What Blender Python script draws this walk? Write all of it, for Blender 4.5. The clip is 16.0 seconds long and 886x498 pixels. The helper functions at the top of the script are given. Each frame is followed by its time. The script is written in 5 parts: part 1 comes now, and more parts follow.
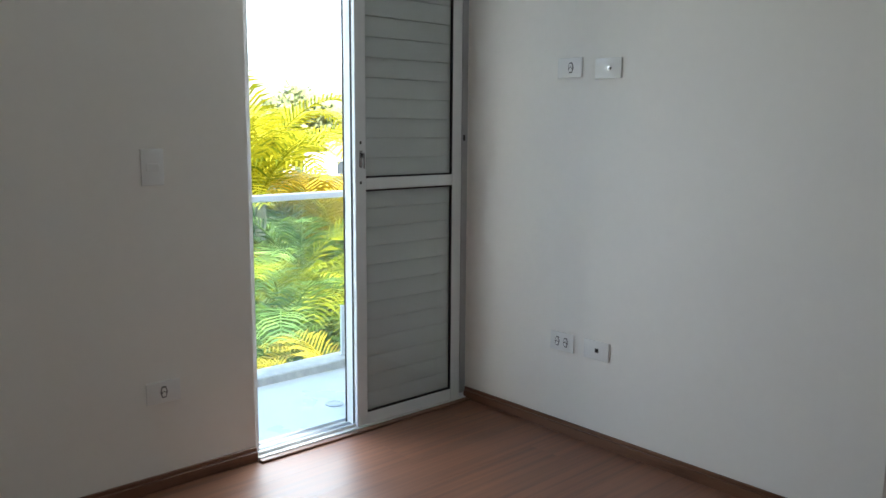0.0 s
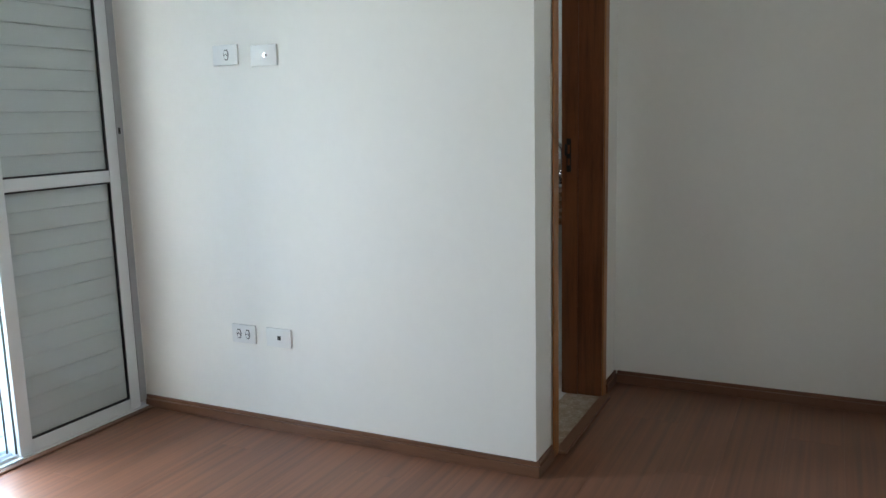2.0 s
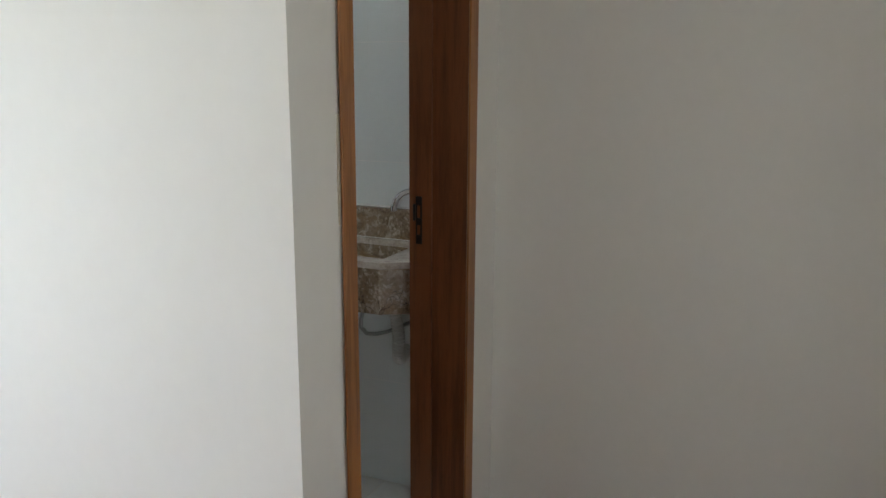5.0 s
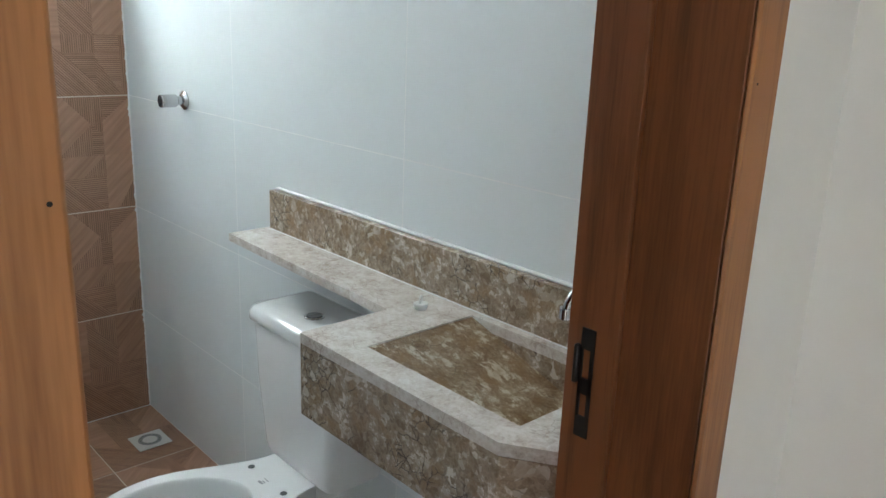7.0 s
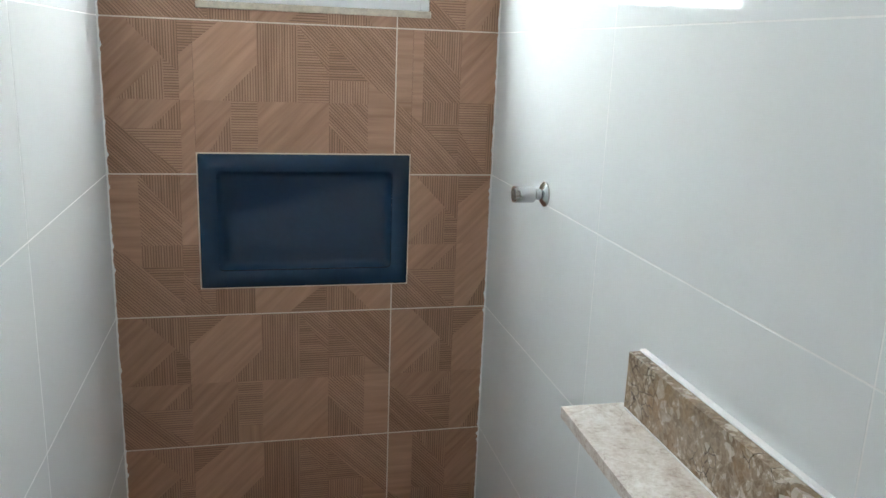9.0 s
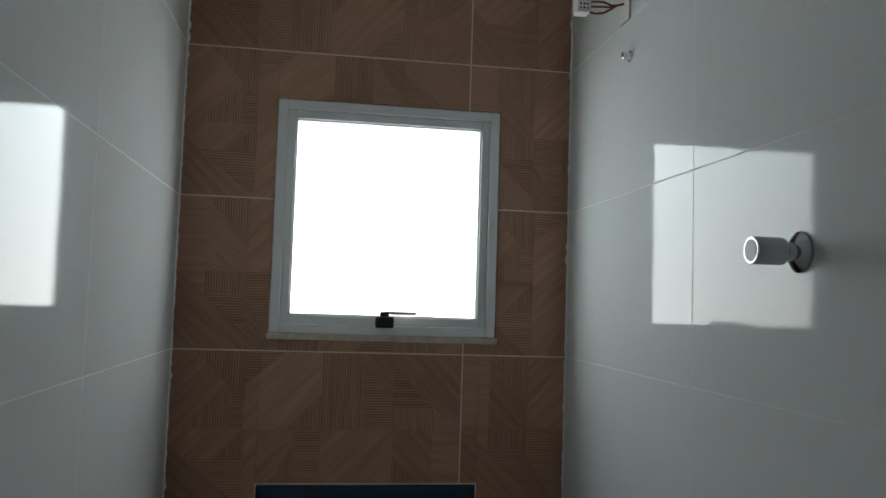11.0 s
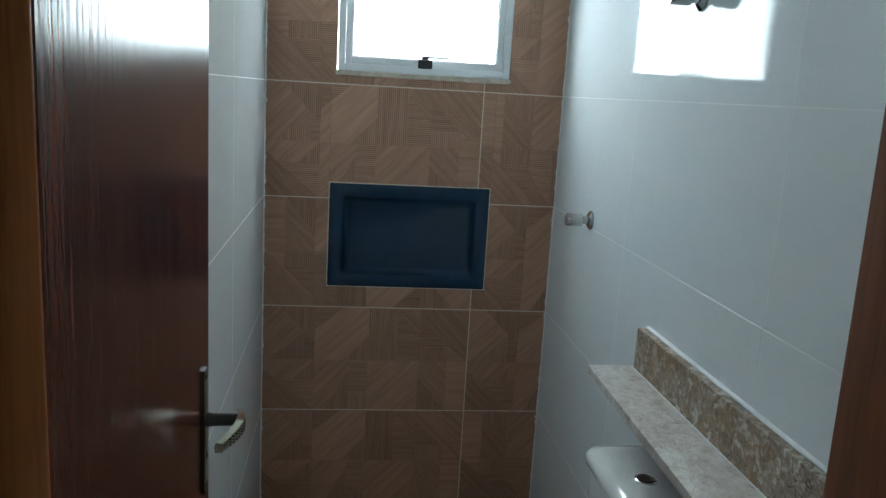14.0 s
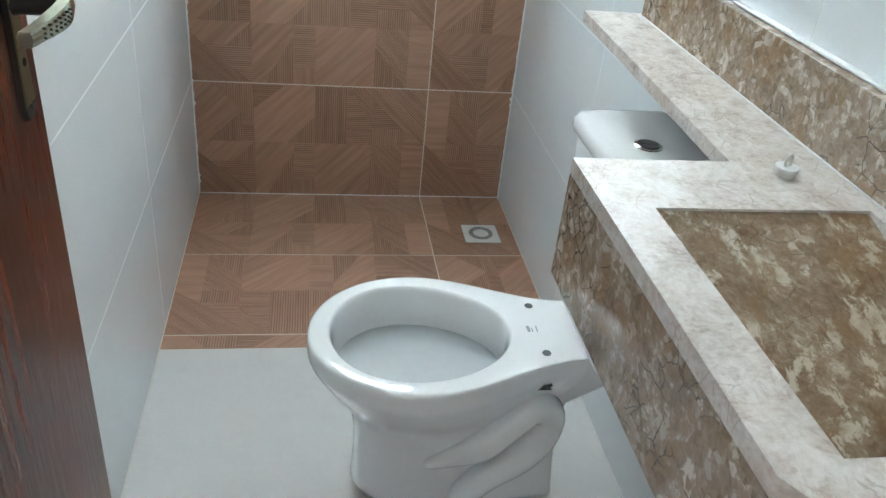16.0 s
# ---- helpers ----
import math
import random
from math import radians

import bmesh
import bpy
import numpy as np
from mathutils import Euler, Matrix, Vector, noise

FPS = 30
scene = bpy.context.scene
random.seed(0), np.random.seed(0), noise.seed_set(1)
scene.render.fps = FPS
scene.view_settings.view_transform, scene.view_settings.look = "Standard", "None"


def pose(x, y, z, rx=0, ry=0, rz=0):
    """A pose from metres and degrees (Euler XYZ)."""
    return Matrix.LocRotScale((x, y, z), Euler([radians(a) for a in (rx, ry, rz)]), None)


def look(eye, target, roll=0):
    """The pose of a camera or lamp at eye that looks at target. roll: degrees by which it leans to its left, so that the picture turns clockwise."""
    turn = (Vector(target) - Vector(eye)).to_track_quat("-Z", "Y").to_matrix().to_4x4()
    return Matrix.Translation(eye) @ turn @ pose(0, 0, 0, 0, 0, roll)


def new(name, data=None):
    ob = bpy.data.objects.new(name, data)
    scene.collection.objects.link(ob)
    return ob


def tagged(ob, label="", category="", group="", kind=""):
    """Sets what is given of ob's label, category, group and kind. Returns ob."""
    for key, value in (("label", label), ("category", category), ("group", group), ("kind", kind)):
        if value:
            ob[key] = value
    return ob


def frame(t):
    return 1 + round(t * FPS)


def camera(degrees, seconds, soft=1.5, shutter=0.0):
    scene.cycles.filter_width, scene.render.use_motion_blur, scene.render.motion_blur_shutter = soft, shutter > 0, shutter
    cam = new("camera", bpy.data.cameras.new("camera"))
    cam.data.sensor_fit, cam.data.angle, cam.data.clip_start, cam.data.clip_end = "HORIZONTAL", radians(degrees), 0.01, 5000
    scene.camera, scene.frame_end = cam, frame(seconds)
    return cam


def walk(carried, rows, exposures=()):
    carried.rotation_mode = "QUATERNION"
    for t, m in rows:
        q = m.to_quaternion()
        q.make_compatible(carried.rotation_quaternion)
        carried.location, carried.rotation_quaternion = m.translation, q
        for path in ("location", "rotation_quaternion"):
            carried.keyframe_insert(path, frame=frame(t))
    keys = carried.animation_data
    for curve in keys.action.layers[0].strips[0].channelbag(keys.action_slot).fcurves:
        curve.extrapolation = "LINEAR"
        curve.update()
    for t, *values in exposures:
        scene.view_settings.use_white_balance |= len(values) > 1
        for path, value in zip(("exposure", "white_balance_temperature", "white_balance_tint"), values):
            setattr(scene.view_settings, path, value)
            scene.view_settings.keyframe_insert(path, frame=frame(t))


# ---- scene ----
cam = camera(58.0, 16.0)
PATH = [
    (0, (-2.581, -3.17, 1.238), (-1.252, -1.705, 0.939), 0.4),
    (0.5, (-2.584, -3.217, 1.194), (-1.107, -1.898, 0.915), 0.1),
    (1, (-2.575, -3.226, 1.211), (-0.961, -2.083, 0.913), -0.5),
    (1.5, (-2.557, -3.24, 1.209), (-0.85, -2.245, 0.901), -1.0),
    (2, (-2.535, -3.251, 1.225), (-0.765, -2.381, 0.897), -1.4),
    (2.5, (-2.5, -3.266, 1.238), (-0.668, -2.528, 0.923), -2.1),
    (3, (-2.413, -3.308, 1.259), (-0.54, -2.665, 0.98), -2.3),
    (3.2, (-2.361, -3.309, 1.256), (-0.471, -2.703, 1.007), -2.1),
    (5.5, (-0.981, -3.168, 1.482), (0.744, -2.265, 1.025), 1.4),
    (5.8, (-0.768, -3.117, 1.463), (0.906, -2.112, 1.028), 1.5),
    (6, (-0.625, -3.096, 1.469), (0.99, -2.002, 1.026), 1.6),
    (6.5, (-0.297, -2.964, 1.473), (1.159, -1.679, 0.995), 1.5),
    (7, (-0.045, -2.78, 1.455), (1.258, -1.366, 0.906), 2.2),
    (7.5, (0.151, -2.607, 1.439), (1.249, -1.043, 0.849), 2.3),
    (8, (0.297, -2.446, 1.459), (1.125, -0.728, 0.857), 2.3),
    (8.5, (0.354, -2.292, 1.463), (0.965, -0.474, 0.898), 2.5),
    (9, (0.378, -2.165, 1.507), (0.825, -0.276, 1.026), 2.2),
    (9.3, (0.401, -2.109, 1.537), (0.762, -0.183, 1.135), 2.1),
    (9.5, (0.395, -2.087, 1.551), (0.725, -0.141, 1.228), 2.3),
    (10, (0.396, -2.069, 1.607), (0.694, -0.096, 1.467), 2.5),
    (12.3, (0.332, -2.333, 1.731), (0.619, -0.374, 2.009), 1.2),
    (12.5, (0.337, -2.404, 1.704), (0.609, -0.435, 1.925), 1.1),
    (13, (0.327, -2.573, 1.654), (0.565, -0.587, 1.694), 1.6),
    (13.5, (0.313, -2.683, 1.585), (0.535, -0.701, 1.44), 2.6),
    (14, (0.278, -2.781, 1.55), (0.525, -0.834, 1.167), 3.3),
    (14.5, (0.274, -2.778, 1.495), (0.557, -0.88, 0.933), 4.3),
    (15, (0.281, -2.713, 1.451), (0.592, -0.873, 0.733), 4.6),
    (15.5, (0.323, -2.584, 1.382), (0.636, -0.81, 0.514), 4.8),
    (16, (0.365, -2.463, 1.29), (0.694, -0.78, 0.261), 6.1),
]
EXPOSURES = [(0, 2.9, 6250, 8), (0.5, 2.85, 6150, 6), (1.0, 2.98, 6100, 5), (1.5, 3.15, 6100, 6), (2.0, 3.85, 6050, 5), (2.5, 3.95, 6100, 5), (3.2, 3.88, 6200, 6), (5.5, 4.12, 6550, 10), (6.0, 4.32, 6450, 10),
             (6.5, 4.68, 6200, 9), (7.0, 4.96, 6200, 9), (7.5, 5.24, 5900, 3), (8.0, 5.22, 6150, 8), (9.0, 4.9, 6500, 12), (10.0, 3.2, 6550, 12), (12.5, 2.25, 6450, 10), (13.0, 2.35, 6400, 10), (13.5, 2.95, 6050, 8),
             (14.0, 3.95, 5750, 2), (14.5, 5.17, 5600, 1), (15.0, 5.38, 5750, 3), (16.0, 5.52, 6050, 8)]
walk(cam, [(t, look(eye, target, roll)) for t, eye, target, roll in PATH], EXPOSURES)

# ---- world and sun ----
world = bpy.data.worlds.new("sky")
scene.world = world
world.use_nodes = True
wn = world.node_tree
sky = wn.nodes.new("ShaderNodeTexSky")
sky.sky_type, sky.sun_disc = "NISHITA", False
sky.sun_elevation, sky.sun_rotation = radians(58), radians(200)
sky.air_density, sky.dust_density, sky.ozone_density = 1.0, 4.0, 1.0
wn.links.new(sky.outputs[0], wn.nodes["Background"].inputs[0])
wn.nodes["Background"].inputs[1].default_value = 0.15
sun_data = bpy.data.lights.new("sun", "SUN")
sun_data.energy, sun_data.angle, sun_data.color = 2.2, radians(0.5), (1.0, 0.95, 0.87)
sun = new("sun", sun_data)
sun.matrix_world = look((-3.0, -5.6, 10.0), (0, 0, 0))

YB_LAMP = -0.55
# daylight of the open sky that falls through the balcony door
def sky_lamp(name, eye, target, w, h, power):
    d = bpy.data.lights.new(name, "AREA")
    d.shape, d.size, d.size_y, d.energy, d.color = "RECTANGLE", w, h, power, (0.95, 0.99, 1.0)
    ob = new(name, d)
    ob.matrix_world = look(eye, target)
    return ob

sky_lamp("balcony_door_daylight", (-1.00, YB_LAMP, 1.10), (-2.8, -2.65, 1.0), 0.42, 1.95, 3.1)

# ---- materials ----
def mat(name, color, rough=0.5, metal=0.0, var=0.08, scale=6.0, fine=90.0, bump=0.0, bump_scale=120.0, spec=0.5, coat=0.0, stretch=(1, 1, 1)):
    """A plain surface with large and fine variation of tone and a little relief."""
    m = bpy.data.materials.new(name)
    m.use_nodes = True
    nt = m.node_tree
    b = nt.nodes["Principled BSDF"]
    b.inputs["Metallic"].default_value = metal
    b.inputs["Specular IOR Level"].default_value = spec
    b.inputs["Coat Weight"].default_value = coat
    b.inputs["Coat Roughness"].default_value = 0.05
    tc = nt.nodes.new("ShaderNodeTexCoord")
    mp = nt.nodes.new("ShaderNodeMapping")
    mp.inputs["Scale"].default_value = stretch
    nt.links.new(tc.outputs["Object"], mp.inputs[0])
    n1 = nt.nodes.new("ShaderNodeTexNoise")
    n1.inputs["Scale"].default_value, n1.inputs["Detail"].default_value = scale, 4
    n2 = nt.nodes.new("ShaderNodeTexNoise")
    n2.inputs["Scale"].default_value, n2.inputs["Detail"].default_value = fine, 2
    info = nt.nodes.new("ShaderNodeObjectInfo")
    for n in (n1, n2):
        nt.links.new(mp.outputs[0], n.inputs["Vector"])
    add = nt.nodes.new("ShaderNodeMath")
    add.operation = "MULTIPLY_ADD"
    add.inputs[1].default_value = 0.35
    nt.links.new(n2.outputs[0], add.inputs[0])
    nt.links.new(n1.outputs[0], add.inputs[2])
    add2 = nt.nodes.new("ShaderNodeMath")
    add2.operation = "MULTIPLY_ADD"
    add2.inputs[1].default_value = 0.12
    nt.links.new(info.outputs["Random"], add2.inputs[0])
    nt.links.new(add.outputs[0], add2.inputs[2])
    ramp = nt.nodes.new("ShaderNodeValToRGB")
    ramp.color_ramp.elements[0].position, ramp.color_ramp.elements[1].position = 0.40, 1.0
    lo = [max(0.0, c * (1 - var)) for c in color]
    hi = [min(1.0, c * (1 + var)) for c in color]
    ramp.color_ramp.elements[0].color, ramp.color_ramp.elements[1].color = (*lo, 1), (*hi, 1)
    nt.links.new(add2.outputs[0], ramp.inputs[0])
    nt.links.new(ramp.outputs[0], b.inputs["Base Color"])
    rr = nt.nodes.new("ShaderNodeMapRange")
    rr.inputs["To Min"].default_value, rr.inputs["To Max"].default_value = rough * 0.85, min(1.0, rough * 1.15)
    nt.links.new(n1.outputs[0], rr.inputs[0])
    nt.links.new(rr.outputs[0], b.inputs["Roughness"])
    if bump:
        n3 = nt.nodes.new("ShaderNodeTexNoise")
        n3.inputs["Scale"].default_value, n3.inputs["Detail"].default_value = bump_scale, 3
        nt.links.new(mp.outputs[0], n3.inputs["Vector"])
        bp = nt.nodes.new("ShaderNodeBump")
        bp.inputs["Strength"].default_value, bp.inputs["Distance"].default_value = bump, 0.002
        nt.links.new(n3.outputs[0], bp.inputs["Height"])
        nt.links.new(bp.outputs[0], b.inputs["Normal"])
    return m


def wood(name, dark, light, axis, rough=0.35, coat=0.0, ring=26.0, streak=1.0, bump=0.15, differ=0.16, curl=0.6, depth=6, along=0.055, low=0.72, high=0.98, ripple=0.0, spec=0.5):
    """Timber with long grain along one axis (0 x, 1 y, 2 z)."""
    m = bpy.data.materials.new(name)
    m.use_nodes = True
    nt = m.node_tree
    b = nt.nodes["Principled BSDF"]
    b.inputs["Specular IOR Level"].default_value = spec
    b.inputs["Coat Weight"].default_value = coat
    b.inputs["Coat Roughness"].default_value = 0.12
    tc = nt.nodes.new("ShaderNodeTexCoord")
    info = nt.nodes.new("ShaderNodeObjectInfo")
    off = nt.nodes.new("ShaderNodeVectorMath")
    off.operation = "MULTIPLY_ADD"
    off.inputs[1].default_value = (7.3, 5.1, 3.7)
    nt.links.new(info.outputs["Random"], off.inputs[0])
    nt.links.new(tc.outputs["Object"], off.inputs[2])
    mp = nt.nodes.new("ShaderNodeMapping")
    s = [1.0, 1.0, 1.0]
    s[axis] = along
    mp.inputs["Scale"].default_value = s
    nt.links.new(off.outputs[0], mp.inputs[0])
    n1 = nt.nodes.new("ShaderNodeTexNoise")
    n1.inputs["Scale"].default_value, n1.inputs["Detail"].default_value, n1.inputs["Distortion"].default_value = ring, depth, curl
    n2 = nt.nodes.new("ShaderNodeTexNoise")
    n2.inputs["Scale"].default_value, n2.inputs["Detail"].default_value = ring * 9, 2
    n0 = nt.nodes.new("ShaderNodeTexNoise")
    n0.inputs["Scale"].default_value, n0.inputs["Detail"].default_value = 2.2, 2
    nt.links.new(mp.outputs[0], n1.inputs["Vector"])
    nt.links.new(mp.outputs[0], n2.inputs["Vector"])
    nt.links.new(off.outputs[0], n0.inputs["Vector"])
    a = nt.nodes.new("ShaderNodeMath")
    a.operation = "MULTIPLY_ADD"
    a.inputs[1].default_value = 0.35 * streak
    nt.links.new(n2.outputs[0], a.inputs[0])
    nt.links.new(n1.outputs[0], a.inputs[2])
    a2 = nt.nodes.new("ShaderNodeMath")
    a2.operation = "MULTIPLY_ADD"
    a2.inputs[1].default_value = 0.4
    nt.links.new(n0.outputs[0], a2.inputs[0])
    nt.links.new(a.outputs[0], a2.inputs[2])
    a3 = nt.nodes.new("ShaderNodeMath")
    a3.operation = "MULTIPLY_ADD"
    a3.inputs[1].default_value = differ
    nt.links.new(info.outputs["Random"], a3.inputs[0])
    nt.links.new(a2.outputs[0], a3.inputs[2])
    ramp = nt.nodes.new("ShaderNodeValToRGB")
    ramp.color_ramp.elements[0].position, ramp.color_ramp.elements[1].position = low, high
    ramp.color_ramp.elements[0].color, ramp.color_ramp.elements[1].color = (*dark, 1), (*light, 1)
    nt.links.new(a3.outputs[0], ramp.inputs[0])
    nt.links.new(ramp.outputs[0], b.inputs["Base Color"])
    rr = nt.nodes.new("ShaderNodeMapRange")
    rr.inputs["To Min"].default_value, rr.inputs["To Max"].default_value = rough * 0.8, rough * 1.25
    nt.links.new(a.outputs[0], rr.inputs[0])
    nt.links.new(rr.outputs[0], b.inputs["Roughness"])
    bp = nt.nodes.new("ShaderNodeBump")
    bp.inputs["Strength"].default_value, bp.inputs["Distance"].default_value = bump, 0.001
    nt.links.new(a.outputs[0], bp.inputs["Height"])
    if bump:
        nt.links.new(bp.outputs[0], b.inputs["Normal"])
    if ripple:
        mr = nt.nodes.new("ShaderNodeMapping")
        mr.inputs["Scale"].default_value = [13.0 if k == axis else 95.0 for k in range(3)]
        nt.links.new(tc.outputs["Object"], mr.inputs[0])
        n4 = nt.nodes.new("ShaderNodeTexNoise")
        n4.inputs["Scale"].default_value, n4.inputs["Detail"].default_value = 1.0, 3
        nt.links.new(mr.outputs[0], n4.inputs["Vector"])
        bq = nt.nodes.new("ShaderNodeBump")
        bq.inputs["Strength"].default_value, bq.inputs["Distance"].default_value = ripple, 0.002
        nt.links.new(n4.outputs[0], bq.inputs["Height"])
        nt.links.new(bp.outputs[0], bq.inputs["Normal"])
        nt.links.new(bq.outputs[0], b.inputs["Normal"])
    return m


def stone(name, tones, vein_tone, veins=0.85, rough=0.04, spec=0.5, flow=0.0, broken=1.0, contrast=1.0, ochre=None):
    """Polished breccia marble: warped fragments at two sizes in a cloudy ground, stray pale chips, dark wandering cracks;
    flow adds drawn-out pale streaks. tones: four colours, dark to pale."""
    m = bpy.data.materials.new(name)
    m.use_nodes = True
    nt = m.node_tree
    b = nt.nodes["Principled BSDF"]
    b.inputs["Roughness"].default_value = rough
    b.inputs["Specular IOR Level"].default_value = spec
    tc = nt.nodes.new("ShaderNodeTexCoord")
    base = tc.outputs["Object"]

    def noise_tex(scale, detail, rough_, vec):
        n = nt.nodes.new("ShaderNodeTexNoise")
        n.inputs["Scale"].default_value, n.inputs["Detail"].default_value, n.inputs["Roughness"].default_value = scale, detail, rough_
        nt.links.new(vec, n.inputs["Vector"])
        return n

    def math_node(op, a, c):
        q = nt.nodes.new("ShaderNodeMath")
        q.operation = op
        for k, v in enumerate((a, c)):
            if isinstance(v, (int, float)):
                q.inputs[k].default_value = v
            else:
                nt.links.new(v, q.inputs[k])
        return q.outputs[0]

    def shift(vec, by, amount):
        v = nt.nodes.new("ShaderNodeVectorMath")
        v.operation = "MULTIPLY_ADD"
        v.inputs[1].default_value = (amount, amount, amount)
        nt.links.new(by, v.inputs[0])
        nt.links.new(vec, v.inputs[2])
        return v.outputs[0]

    def blend(fac, a, colour, amount):
        mx = nt.nodes.new("ShaderNodeMix")
        mx.data_type = "RGBA"
        nt.links.new(math_node("MULTIPLY", fac, amount), mx.inputs["Factor"])
        nt.links.new(a, mx.inputs["A"])
        mx.inputs["B"].default_value = (*colour, 1)
        return mx.outputs["Result"]

    def band(value, lo, hi):
        r = nt.nodes.new("ShaderNodeMapRange")
        r.inputs["From Min"].default_value, r.inputs["From Max"].default_value = lo, hi
        nt.links.new(value, r.inputs[0])
        return r.outputs[0]

    def cells(scale, vec):
        vo = nt.nodes.new("ShaderNodeTexVoronoi")
        vo.inputs["Scale"].default_value = scale
        nt.links.new(vec, vo.inputs["Vector"])
        sp = nt.nodes.new("ShaderNodeSeparateColor")
        nt.links.new(vo.outputs["Color"], sp.inputs[0])
        return sp.outputs[0], sp.outputs[1]

    def edges(scale, vec):
        ed = nt.nodes.new("ShaderNodeTexVoronoi")
        ed.feature = "DISTANCE_TO_EDGE"
        ed.inputs["Scale"].default_value = scale
        nt.links.new(vec, ed.inputs["Vector"])
        return ed.outputs["Distance"]

    w1 = shift(base, noise_tex(8, 3, 0.55, base).outputs["Color"], 0.045)
    w2 = shift(w1, noise_tex(38, 4, 0.6, base).outputs["Color"], 0.012)
    r1, chip = cells(46, w2)
    r2, chip2 = cells(115, w2)
    cloud = noise_tex(22, 8, 0.66, w1).outputs[0]
    grain = noise_tex(170, 4, 0.65, w2).outputs[0]
    v = math_node("MULTIPLY", r1, 0.13 * broken)
    v = math_node("ADD", v, math_node("MULTIPLY", r2, 0.20 * broken))
    v = math_node("ADD", v, math_node("MULTIPLY", cloud, 0.8))
    v = math_node("ADD", v, math_node("MULTIPLY", grain, 0.50))
    mid = 0.175 * broken + 0.65
    ramp = nt.nodes.new("ShaderNodeValToRGB")
    cr = ramp.color_ramp
    wd = 0.25 / contrast
    cr.elements[0].position, cr.elements[0].color = mid - wd, (*tones[0], 1)
    cr.elements[1].position, cr.elements[1].color = mid + wd, (*tones[3], 1)
    for p, c in ((mid - wd * 0.30, tones[1]), (mid + wd * 0.30, tones[2])):
        cr.elements.new(p).color = (*c, 1)
    nt.links.new(v, ramp.inputs[0])
    col = ramp.outputs[0]
    if flow:
        mp = nt.nodes.new("ShaderNodeMapping")
        mp.inputs["Rotation"].default_value = (0.3, 0.2, 0.75)
        mp.inputs["Scale"].default_value = (1.0, 0.48, 1.0)
        nt.links.new(w2, mp.inputs[0])
        f = noise_tex(40, 8, 0.72, mp.outputs[0]).outputs[0]
        col = blend(band(f, 0.535, 0.595), col, tones[3], flow)
        col = blend(band(f, 0.46, 0.38), col, tones[0], flow * 0.55)
    if ochre:
        col = blend(band(noise_tex(19, 5, 0.6, w2).outputs[0], 0.50, 0.64), col, ochre, 0.60)
    crowd = band(noise_tex(9, 3, 0.5, base).outputs[0], 0.42, 0.60)
    if broken > 0.3:
        col = blend(math_node("MULTIPLY", band(chip, 0.90, 0.91), crowd), col, tones[3], 0.70)
        col = blend(band(chip2, 0.92, 0.93), col, tones[3], 0.42)
        col = blend(band(chip2, 0.09, 0.08), col, tones[0], 0.42)
        col = blend(band(edges(46, w2), 0.06, 0.0), col, tones[3], 0.10)
    for scale, width, lo, hi in ((21, 0.022, 0.53, 0.57), (46, 0.040, 0.57, 0.62)):
        gate = band(noise_tex(6 + scale * 0.12, 3, 0.5, base).outputs[0], lo, hi)
        col = blend(math_node("MULTIPLY", band(edges(scale, w2), width, width * 0.3), gate), col, vein_tone, veins)
    nt.links.new(col, b.inputs["Base Color"])
    return m


